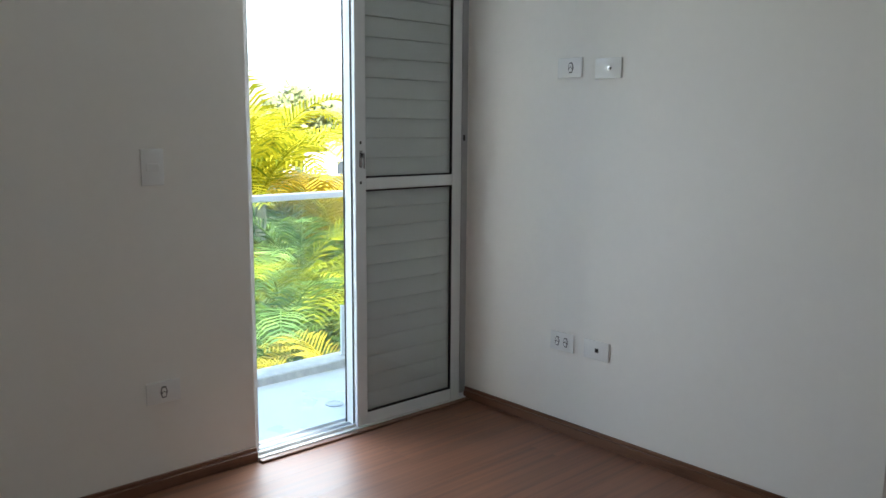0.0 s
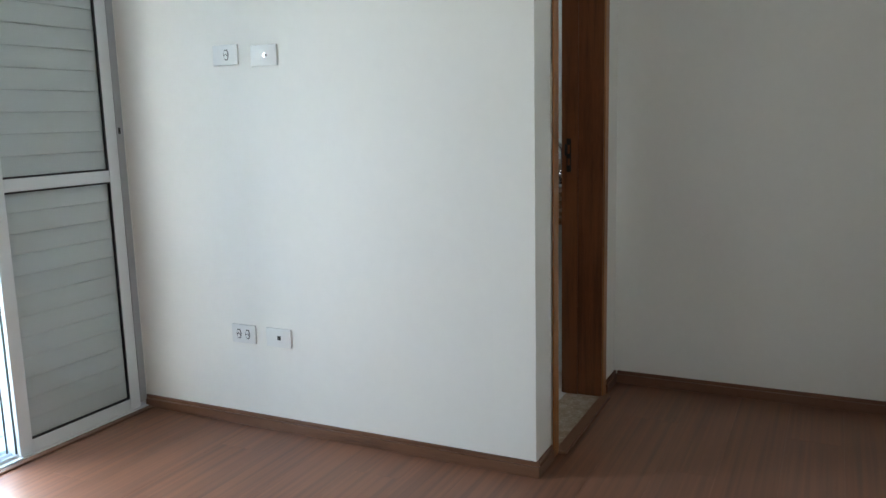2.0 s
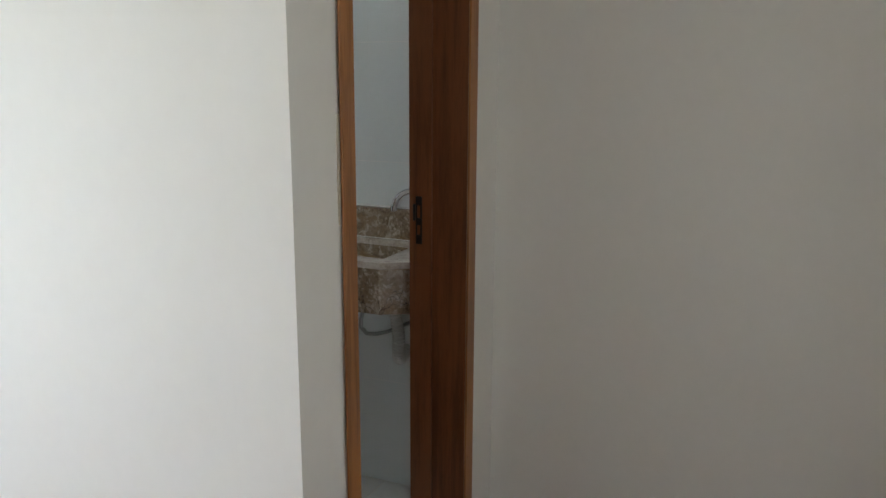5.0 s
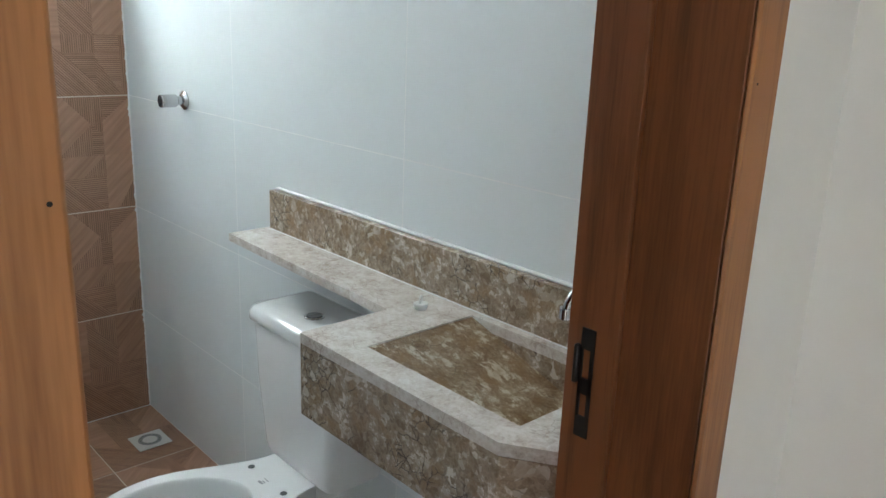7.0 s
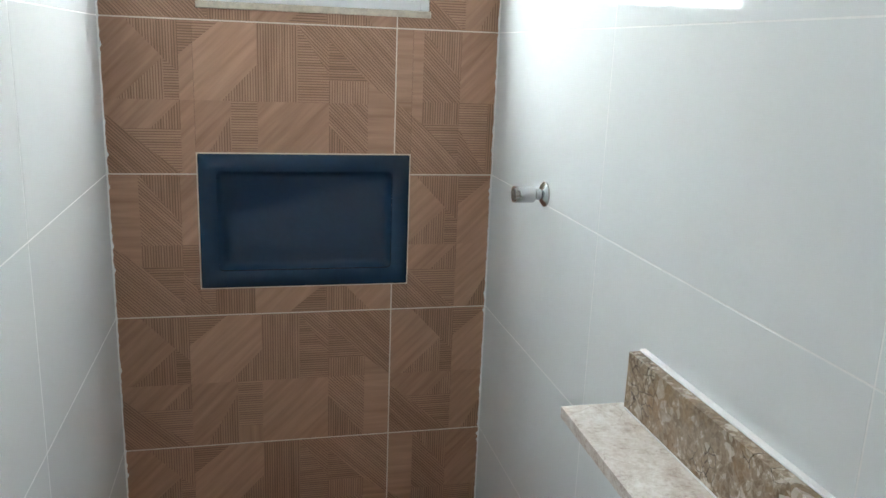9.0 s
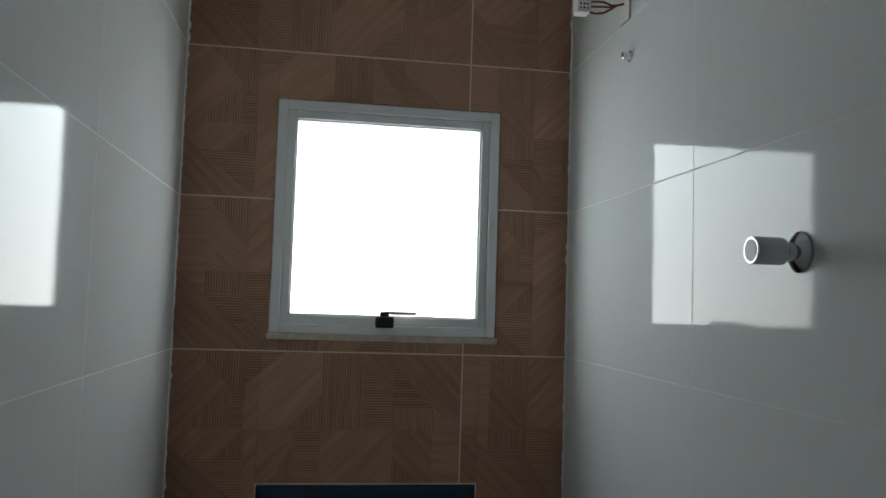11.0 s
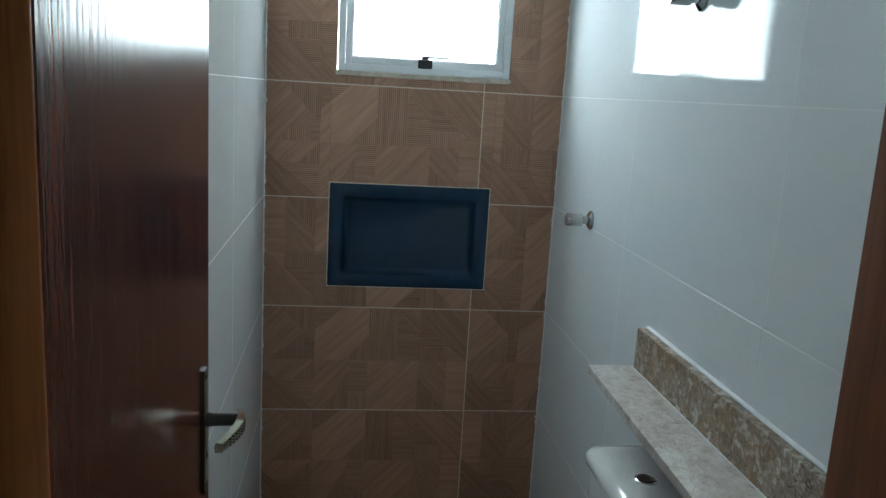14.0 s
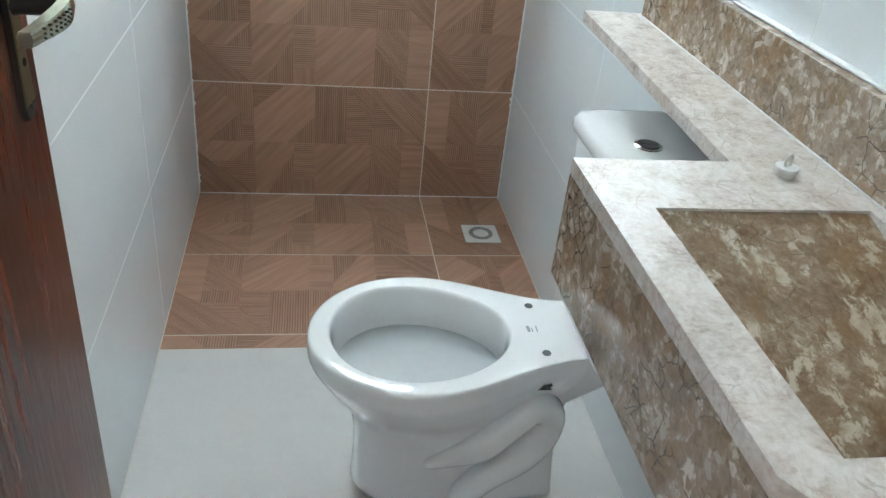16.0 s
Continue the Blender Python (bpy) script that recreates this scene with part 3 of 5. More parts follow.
for x0, x1 in ((0.011, 0.0655), (0.6685, 0.724)):
    part("architrave", boxes((x0, x1, YD0 - 0.0105, YD0 - 0.0042, ZF, 2.112), bev=0.003), TRIM, door_frame, "honey-coloured wooden trim")
part("architrave", boxes((0.006, 0.734, YD0 - 0.0105, YD0 - 0.004, 2.113, 2.18), bev=0.003), TRIM, door_frame, "honey-coloured wooden trim")
for x, z in ((0.0575, 1.372), (0.060, 0.72), (0.0575, 1.83), (0.680, 1.409), (0.683, 0.80), (0.681, 0.35)):
    bm = bmesh.new()
    turned(bm, (x, YD0 - 0.0100, z), (0, -1, 0), [(0, 0.0014), (0.0009, 0.0013)], n=8)
    part("nail", bm, HOLE, door_frame, "dark nail head")
SXF, SY = JX1 - 0.006, -2.276
part("strike_plate", boxes((SXF - 0.0018, SXF + 0.001, SY, SY + 0.019, 0.985, 1.012), (SXF - 0.0018, SXF + 0.001, SY, SY + 0.019, 1.040, 1.060),
     (SXF - 0.0018, SXF + 0.001, SY, SY + 0.019, 1.096, 1.122), (SXF - 0.0018, SXF + 0.001, SY, SY + 0.005, 1.012, 1.096), (SXF - 0.0018, SXF + 0.001, SY + 0.015, SY + 0.019, 1.012, 1.096)), BLACK_METAL, door_frame, "black metal strike plate")
part("strike_lip", boxes((SXF - 0.006, SXF + 0.001, SY + 0.020, SY + 0.026, 1.052, 1.100), bev=0.001), BLACK_METAL, jamb_r, "black metal strike lip")

LX0, LX1 = 0.048, 0.083      # open leaf stands along the bathroom's side wall
LY0, LY1 = -2.243, -1.606
leaf = thing("open_door", (LX0, LY0, 0), "open glossy reddish-brown wooden door leaf with a lever handle", "door")
part("panel", boxes((LX0, LX1, LY0, LY1, 0.012, 2.10), bev=0.0025), LEAF, leaf)
part("edge_band", boxes((LX0 + 0.0006, LX1 - 0.0006, LY0 - 0.0030, LY0 - 0.0003, 0.014, 2.098), bev=0.0008), TRIM, leaf, "bare honey-coloured hinge edge")
for z in (0.25, 1.05, 1.85):
    bm = bmesh.new()
    turned(bm, (LX0 + 0.004, LY0 - 0.0092, z - 0.04), (0, 0, 1), [(0, 0.006), (0.08, 0.006)], n=12)
    part("hinge", bm, BRASS, leaf, "brass hinge")


def handle_plate(x, out):
    """Long escutcheon with bowed sides and its lever, on one face of the leaf."""
    yc, z0, z1 = -1.652, 0.948, 1.140
    bm = bmesh.new()
    prof = []
    for i in range(13):
        k = i / 12
        w = 0.0210 - 0.0045 * math.sin(math.pi * k) ** 2
        if i in (0, 12):
            w *= 0.55
        prof.append((z0 + (z1 - z0) * k, w))
    rings = []
    for z, w in prof:
        rings.append([Vector((x, yc - w, z)), Vector((x + out * 0.004, yc - w * 0.8, z)), Vector((x + out * 0.004, yc + w * 0.8, z)), Vector((x, yc + w, z))])
    loft(bm, rings, smooth=False)
    pl = part("escutcheon", bm, BLACK_METAL, leaf, "aged brass handle plate with black edge")
    bm = bmesh.new()
    loft(bm, [[Vector((x + out * 0.0036, yc - w * 0.66, z)), Vector((x + out * 0.0048, yc - w * 0.62, z)), Vector((x + out * 0.0048, yc + w * 0.62, z)), Vector((x + out * 0.0036, yc + w * 0.66, z))] for z, w in prof[1:-1]], smooth=False)
    part("face_plate", bm, DARK_BRASS, pl, "aged brass face")
    bm = bmesh.new()
    for z in (z0 + 0.012, z1 - 0.012):
        turned(bm, (x + out * 0.0035, yc, z), (out, 0, 0), [(0, 0.0032), (0.0026, 0.0028)], n=10)
    part("screw", bm, BLACK_METAL, pl)
    bm = bmesh.new()
    turned(bm, (x + out * 0.0035, yc, z0 + 0.058), (out, 0, 0), [(0, 0.0045), (0.0020, 0.0045)], n=12)
    part("keyhole", bm, HOLE, pl)
    zc = 1.062
    bm = bmesh.new()
    turned(bm, (x + out * 0.003, yc, zc), (out, 0, 0), [(0, 0.0115), (0.010, 0.0095), (0.045, 0.009)], n=18)
    part("spindle", bm, BLACK_METAL, leaf, "black lever neck")
    bm = bmesh.new()
    rings = []
    for i in range(9):
        k = i / 8
        cy = yc + 0.012 - 0.082 * k
        cz = zc + 0.004 - 0.016 * k * k
        cx = x + out * (0.050 + 0.010 * math.sin(math.pi * k) - 0.016 * k * k)
        w = 0.0075 + 0.0035 * math.sin(math.pi * min(1.0, k * 1.1))
        rings.append([Vector((cx - out * 0.006, cy, cz - w)), Vector((cx + out * 0.004, cy, cz - w * 0.9)), Vector((cx + out * 0.006, cy, cz)), Vector((cx + out * 0.004, cy, cz + w * 0.9)), Vector((cx - out * 0.006, cy, cz + w)), Vector((cx - out * 0.008, cy, cz))])
    loft(bm, rings)
    lv = part("lever", bm, LEVER, leaf, "chromed brass lever handle")
    bm = bmesh.new()
    for i in range(7):
        for j in (-1, 0, 1):
            k = 0.45 + 0.07 * i
            p = Vector((x + out * (0.0555 + 0.010 * math.sin(math.pi * k) - 0.016 * k * k), yc + 0.012 - 0.082 * k, zc + 0.004 - 0.016 * k * k + j * 0.0045))
            turned(bm, p, (out, 0, 0), [(0, 0.0013), (0.0009, 0.0012)], n=6)
    part("dimples", bm, HOLE, lv)


handle_plate(LX1, 1)

# ---- balcony door: sliding glass and louvred panels, both pushed aside ----
bal = tagged(thing("door_2", (BX0, YB, 0), "white aluminium sliding balcony door standing half open", "sliding door"), kind="structure")
part("outer_frame", boxes((BX0, BX0 + 0.020, YB + 0.012, YB + 0.10, ZF, BZ1), (BX0 + 0.02, BX1, YB - 0.002, YB + 0.10, BZ1 - 0.05, BZ1)), ALU, bal)
part("side_track", boxes((BX1 - 0.036, BX1 - 0.002, YB - 0.004, YB + 0.10, ZF + 0.03, BZ1 - 0.05), bev=0.001), ALU_GREY, bal, "grey aluminium side channel")
track = bmesh.new()
box(track, BX0 + 0.004, BX1, YB - 0.015, YB + 0.10, ZF - 0.004, ZF + 0.012)
for y in (YB + 0.008, YB + 0.045, YB + 0.09):
    box(track, BX0 + 0.020, BX1 - 0.037, y, y + 0.006, ZF + 0.012, ZF + 0.024)
part("bottom_track", track, ALU, bal)


def leaf_frame(name, x0, x1, y0, y1, z0, z1, st, bot, mid, label):
    """A sliding panel's frame, with stiles, rails and a middle rail."""
    bm = bmesh.new()
    box(bm, x0, x0 + st, y0, y1, z0, z1, bev=0.002)
    box(bm, x1 - st, x1, y0, y1, z0, z1, bev=0.002)
    box(bm, x0 + st, x1 - st, y0 + 0.001, y1 - 0.001, z0, z0 + bot, bev=0.002)
    box(bm, x0 + st, x1 - st, y0 + 0.001, y1 - 0.001, z1 - bot, z1, bev=0.002)
    if mid:
        box(bm, x0 + st, x1 - st, y0 + 0.001, y1 - 0.001, mid[0], mid[1], bev=0.002)
    return part(name, bm, ALU, bal, label)


SX0, SX1, SZ0, SZ1 = -0.754, -0.190, ZF + 0.012, 2.10
lou = leaf_frame("louvre_panel", SX0, SX1, YB - 0.004, YB + 0.020, SZ0, SZ1, 0.052, 0.050, (0.997, 1.043), "white aluminium louvred panel")
GX0 = SX0 + 0.052
GX1 = SX1 - 0.052
for z0, z1 in ((SZ0 + 0.050, 0.997), (1.043, SZ1 - 0.050)):
    bm = bmesh.new()
    t = 0.007
    box(bm, GX0, GX1, YB - 0.001, YB + 0.008, z0, z0 + t)
    box(bm, GX0, GX1, YB - 0.001, YB + 0.008, z1 - t, z1)
    box(bm, GX1 - t, GX1, YB - 0.001, YB + 0.008, z0 + t, z1 - t)
    part("gasket", bm, GASKET, lou, "black rubber gasket")
    part("pane", boxes((GX0, GX1 - t, YB + 0.003, YB + 0.006, z0 + t, z1 - t)), PANE, lou, "clear glass pane")
    part("backing", boxes((GX0, GX1, YB + 0.0168, YB + 0.0194, z0, z1)), PLASTIC_GREY, lou, "dark backing behind the slats")
    n = 12 if z0 < 0.5 else 13
    for i in range(n):
        a, c = z0 + (z1 - z0) * i / n, z0 + (z1 - z0) * (i + 1) / n
        bm = bmesh.new()
        rows = []
        for x in (GX0, GX1):
            rows.append([Vector((x, YB + 0.0090, a + 0.0012)), Vector((x, YB + 0.0080, a + 0.004)), Vector((x, YB + 0.0130, c - 0.002)), Vector((x, YB + 0.0145, c - 0.0004)), Vector((x, YB + 0.0165, c - 0.0004)), Vector((x, YB + 0.0165, a + 0.0012))])
        loft(bm, rows, smooth=False)
        part("slat", bm, SLAT, lou)
bm = bmesh.new()
box(bm, SX0 + 0.019, SX0 + 0.033, YB - 0.0075, YB - 0.004, 1.085, 1.150, bev=0.002)
lock = part("lock_plate", bm, DARK_CHROME, lou, "chrome lock plate")
bm = bmesh.new()
turned(bm, (SX0 + 0.026, YB - 0.0075, 1.132), (0, -1, 0), [(0, 0.009), (0.006, 0.008)], n=16)
part("cylinder", bm, DARK_CHROME, bal, "chrome lock cylinder")
bm = bmesh.new()
box(bm, SX0 + 0.0245, SX0 + 0.0275, YB - 0.030, YB - 0.0135, 1.122, 1.142, bev=0.001)
box(bm, SX0 + 0.0245, SX0 + 0.0275, YB - 0.030, YB - 0.022, 1.082, 1.121, bev=0.001)
part("key", bm, DARK_CHROME, bal, "small key in the lock")
bm = bmesh.new()
for z in (1.175, 1.020):
    box(bm, SX0 + 0.022, SX0 + 0.030, YB - 0.0046, YB - 0.003, z, z + 0.011)
part("drain_slot", bm, HOLE, lou)
bm = bmesh.new()
box(bm, SX1 + 0.008, SX1 + 0.016, YB - 0.010, YB - 0.004, 1.185, 1.210, bev=0.001)
part("catch", bm, BLACK_METAL, bal, "small black catch")
gl = leaf_frame("glass_panel", SX0 - 0.001, SX1 - 0.02, YB + 0.024, YB + 0.070, SZ0, SZ1, 0.046, 0.056, None, "white aluminium glazed panel")
part("pane", boxes((SX0 + 0.045, SX1 - 0.066, YB + 0.045, YB + 0.049, SZ0 + 0.056, SZ1 - 0.056)), PANE, gl, "clear glass pane")
for x, y0, y1 in ((SX0 - 0.0040, YB + 0.0670, YB + 0.0740), (SX0 - 0.0030, YB + 0.0150, YB + 0.0235)):
    part("brush_seal", boxes((x, x + 0.0028, y0, y1, SZ0, SZ1)), GASKET, gl, "black brush seal")

# ---- sockets and switches ----
def plate(kind_name, m, label, holes, switch=False):
    """A wall plate 118 x 74 mm lying in its own xz plane, facing -y, with its inserts."""
    e = thing(kind_name, (0, 0, 0), label, "switch" if switch else "socket", "wall plates")
    bm = bmesh.new()
    box(bm, -0.058, 0.058, -0.0075, 0.0, -0.037, 0.037, bev=0.003, seg=2)
    pl = part("cover_plate", bm, PLASTIC, e)
    for x, z, w, h, k in holes:
        bm = bmesh.new()
        if k == "euro":
            prof = [Vector((x + px * w * 0.74, -0.0105, z + pz * h * 0.80)) for px, pz in ((-1, 0), (-0.55, 1), (0.55, 1), (1, 0), (0.55, -1), (-0.55, -1))]
            back = [Vector((p.x, -0.0070, p.z)) for p in prof]
            loft(bm, [back, prof], smooth=False)
            rim = bmesh.new()
            loft(rim, [[Vector((x + (p.x - x) * 1.45, -0.0070, z + (p.z - z) * 1.28)) for p in prof], [Vector((x + (p.x - x) * 1.45, -0.0082, z + (p.z - z) * 1.28)) for p in prof]], smooth=False)
            part("insert_gap", rim, SOCKET_GAP, pl, "dark gap round the insert")
            ins = part("socket_insert", bm, PLASTIC, e, "grey-white socket insert")
            bm = bmesh.new()
            for dx, dz in ((-0.5, 0), (0, 0.0), (0.5, 0)):
                turned(bm, (x + dx * w * 1.1, -0.0100, z + (0.12 * h if dx == 0 else -0.05 * h)), (0, -1, 0), [(0, 0.0024), (0.0012, 0.0024)], n=8)
            part("pin_hole", bm, HOLE, ins)
        elif k == "coax":
            turned(bm, (x, -0.0070, z), (0, -1, 0), [(0, 0.008), (0.004, 0.008), (0.004, 0.005), (0.010, 0.0045)], n=16)
            part("coax_plug", bm, DARK_CHROME, e, "metal aerial plug")
        elif k == "rj":
            box(bm, x - w, x + w, -0.0095, -0.007, z - h, z + h, bev=0.0008)
            part("data_port", bm, INK, e, "dark data port")
        else:
            box(bm, x - w, x + w, -0.0100, -0.007, z - h, z + h, bev=0.0012)
            part("rocker", bm, PLASTIC, e, "white rocker switch")
    e.matrix_basis = m
    return e


def on_socket_wall(y, z):
    return pose(XS, y, z, 0, 0, -90)


plate("power_socket", on_socket_wall(-1.199, 1.467), "white wall socket high on the bedroom wall", [(0.006, 0, 0.012, 0.019, "euro")])
plate("aerial_socket", on_socket_wall(-1.376, 1.457), "white aerial wall plate high on the bedroom wall", [(0.008, 0, 0, 0, "coax")])
plate("double_power_socket", on_socket_wall(-1.200, 0.401), "white double socket above the skirting", [(-0.022, 0, 0.011, 0.018, "euro"), (0.020, 0, 0.011, 0.018, "euro")])
plate("data_socket", on_socket_wall(-1.368, 0.401), "white data socket plate above the skirting", [(0.004, 0, 0.008, 0.008, "rj")])
plate("power_socket", pose(-1.547, YB, 0.363), "white wall socket low beside the balcony door", [(0.0, 0, 0.012, 0.019, "euro")])
plate("light_switch", pose(-1.550, YB, 1.108, 0, 90, 0), "white upright light switch beside the balcony door", [(0.0, 0.0, 0.012, 0.021, "rock")], True)

# ---- balcony and outdoors ----
YC = 0.245
XB1 = 0.10                   # end of the balcony
solid("balcony_floor", boxes((XW, XS, YB + 0.15, 0.151, -0.20, -0.030), (XW, XB1, 0.151, YC, -0.20, -0.030)), BALCONY_TILE, "white tiled balcony floor", "floor", kind="structure")
solid("balcony_coping", boxes((XW, XB1, YC, YC + 0.15, -0.25, 0.012), bev=0.006), SILL_STONE, "pale stone coping along the balcony edge", "coping", kind="structure")
solid("balcony_side_wall", boxes((XB1 + 0.001, XB1 + 0.14, 0.151, YC + 0.15, -0.30, 0.4)), PAINT, "white painted balcony end wall", "wall", kind="structure")
bm = bmesh.new()
turned(bm, (-0.560, -0.200, -0.030), (0, 0, 1), [(0, 0.042), (0.004, 0.042), (0.005, 0.030), (0.003, 0.029)], n=28)
solid("balcony_drain", bm, SLAT, "round grey drain in the balcony floor", "drain")
guard = thing("balcony_guardrail", (-1.5, 0.345, 0.012), "glass balcony guard with a white top rail", "railing")
part("glass_pane", boxes((-2.28, 0.07, 0.340, 0.350, 0.030, 0.872)), GREEN_PANE, guard, "clear greenish glass panel")
part("glass_pane", boxes((-4.15, -2.32, 0.340, 0.350, 0.030, 0.872)), GREEN_PANE, guard, "clear greenish glass panel")
part("top_rail", boxes((-4.15, XB1, 0.325, 0.365, 0.872, 0.906), bev=0.006), ALU, guard, "white metal top rail")
for x in (-0.128, -2.30):
    part("clamp_post", boxes((x - 0.022, x + 0.022, 0.322, 0.339, 0.012, 0.285), (x - 0.030, x + 0.030, 0.315, 0.339, 0.012, 0.022), bev=0.003), ALU, guard, "short white clamp post")

GROUND = mat("garden_soil_and_grass", (0.05, 0.07, 0.02), 0.9, var=0.4, scale=0.6, fine=8)
bm = bmesh.new()
box(bm, -600, 600, 0.16, 900, -3.4, -3.2)
box(bm, -600, 600, -300, 0.16, -3.4, -3.2)
solid("ground", bm, GROUND, "garden ground sloping away below the house", "ground", kind="structure")


def leafy(name, c1, c2, trans=0.35):
    m = bpy.data.materials.new(name)
    m.use_nodes = True
    nt = m.node_tree
    b = nt.nodes["Principled BSDF"]
    b.inputs["Roughness"].default_value = 0.5
    b.inputs["Specular IOR Level"].default_value = 0.15
    geo = nt.nodes.new("ShaderNodeNewGeometry")
    ramp = nt.nodes.new("ShaderNodeValToRGB")
    ramp.color_ramp.elements[0].color, ramp.color_ramp.elements[1].color = (*c1, 1), (*c2, 1)
    nt.links.new(geo.outputs["Random Per Island"], ramp.inputs[0])
    nt.links.new(ramp.outputs[0], b.inputs["Base Color"])
    tl = nt.nodes.new("ShaderNodeBsdfTranslucent")
    nt.links.new(ramp.outputs[0], tl.inputs[0])
    mx = nt.nodes.new("ShaderNodeMixShader")
    mx.inputs[0].default_value = trans
    nt.links.new(b.outputs[0], mx.inputs[1])
    nt.links.new(tl.outputs[0], mx.inputs[2])
    nt.links.new(mx.outputs[0], nt.nodes["Material Output"].inputs[0])
    return m


FROND = leafy("palm_leaflet", (0.13, 0.17, 0.008), (0.46, 0.41, 0.02))
FROND_Y = leafy("yellowing_palm_leaflet", (0.38, 0.25, 0.015), (0.50, 0.38, 0.03))
BUSH = leafy("shrub_leaf", (0.045, 0.10, 0.03), (0.13, 0.23, 0.06))
# far foliage lightened in colour to carry the haze of distance
FARTREE = leafy("hazed_far_tree_leaf", (0.13, 0.17, 0.07), (0.30, 0.31, 0.15), 0.25)
BARK = mat("ringed_palm_bark", (0.16, 0.15, 0.11), 0.85, var=0.25, scale=9, bump=0.6, bump_scale=30)
rng = random.Random(7)


def frond(bm, base, az, lift, length, droop):
    """One feather leaf: an arching rib with two rows of narrow leaflets."""
    d = Vector((math.cos(az), math.sin(az), 0))
    side = Vector((-d.y, d.x, 0))
    pts, n = [], 38
    p, ang = Vector(base), lift
    for i in range(n + 1):
        pts.append(p.copy())
        p = p + (d * math.cos(ang) + Vector((0, 0, 1)) * math.sin(ang)) * (length / n)
        ang -= droop / n * (0.4 + 1.4 * i / n)
    tube(bm, pts[::4], [0.014 * (1 - 0.8 * i / (n / 4)) for i in range(len(pts[::4]))], n=5)
    for i in range(4, n + 1):
        k = i / n
        tan = (pts[i] - pts[i - 1]).normalized()
        for s in (-1, 1):
            q = pts[i - 1]
            ll = length * 0.29 * (math.sin(math.pi * (0.12 + 0.83 * k)) ** 0.7) * rng.uniform(0.92, 1.05)
            out = (side * s * 0.86 + tan * 0.55 + Vector((0, 0, rng.uniform(0.10, 0.30)))).normalized()
            w = tan * 0.0078 * length
            m1 = q + out * ll * 0.5 + Vector((0, 0, -0.02 * ll))
            e1 = q + out * ll + Vector((0, 0, -rng.uniform(0.15, 0.36) * ll))
            v = [bm.verts.new(c) for c in (q - w * 0.5, q + w * 0.5, m1 + w, m1 - w, e1)]
            bm.faces.new((v[0], v[1], v[2], v[3]))
            bm.faces.new((v[3], v[2], v[4]))


def palm(x, y, top, count, size, material, label):
    e = thing("palm_tree", (x, y, -3.2), label, "palm", "palms below the balcony")
    bm = bmesh.new()
    pts = [Vector((x + 0.05 * math.sin(i), y + 0.04 * math.cos(i * 1.3), -3.2 + (top + 3.2) * i / 14)) for i in range(15)]
    tube(bm, pts, [0.085 - 0.03 * i / 14 + (0.006 if i % 2 else 0) for i in range(15)], n=12)
    part("trunk", bm, BARK, e, "ringed grey-green palm trunk")
    bm = bmesh.new()
    for i in range(count):
        az = 2 * math.pi * i / count + rng.uniform(-0.3, 0.3)
        frond(bm, (x, y, top), az, rng.uniform(0.85, 1.5), size * rng.uniform(0.8, 1.1), rng.uniform(1.3, 2.5))
    part("crown", bm, material, e, "arching feathery fronds")
    return e


FROND_G = leafy("green_palm_leaflet", (0.05, 0.12, 0.03), (0.26, 0.36, 0.09))
palm(1.75, 4.6, 0.45, 12, 2.0, FROND, "tall areca palm with arching yellow-green fronds")
palm(2.70, 4.9, -0.30, 11, 2.0, FROND_Y, "areca palm with yellowing fronds")
palm(2.35, 5.6, 0.50, 12, 2.1, FROND, "areca palm with bright yellow-green fronds")
palm(3.60, 6.0, -0.85, 11, 2.1, FROND_Y, "areca palm with yellowing fronds")
palm(2.35, 3.7, -1.15, 12, 1.8, FROND, "low areca palm with green fronds")
palm(1.35, 3.5, -1.30, 11, 1.7, FROND_G, "low areca palm with green fronds")
palm(3.05, 4.2, -1.45, 11, 1.8, FROND_G, "low areca palm with green fronds")
palm(1.95, 3.0, -1.75, 11, 1.5, FROND_Y, "low areca palm with yellowing fronds")
palm(2.80, 3.3, -1.95, 11, 1.6, FROND, "low areca palm with yellow-green fronds")
palm(1.05, 1.95, -1.25, 7, 1.2, FROND_Y, "low areca palm with yellowing fronds")
palm(2.05, 4.25, -0.55, 12, 1.7, FROND_G, "areca palm with dense green fronds")
palm(2.65, 4.45, -1.05, 12, 1.7, FROND_G, "low areca palm with green fronds")
palm(1.60, 3.9, -0.75, 11, 1.6, FROND, "areca palm with yellow-green fronds")
palm(1.20, 5.2, 0.0, 12, 2.1, FROND, "areca palm with green fronds")


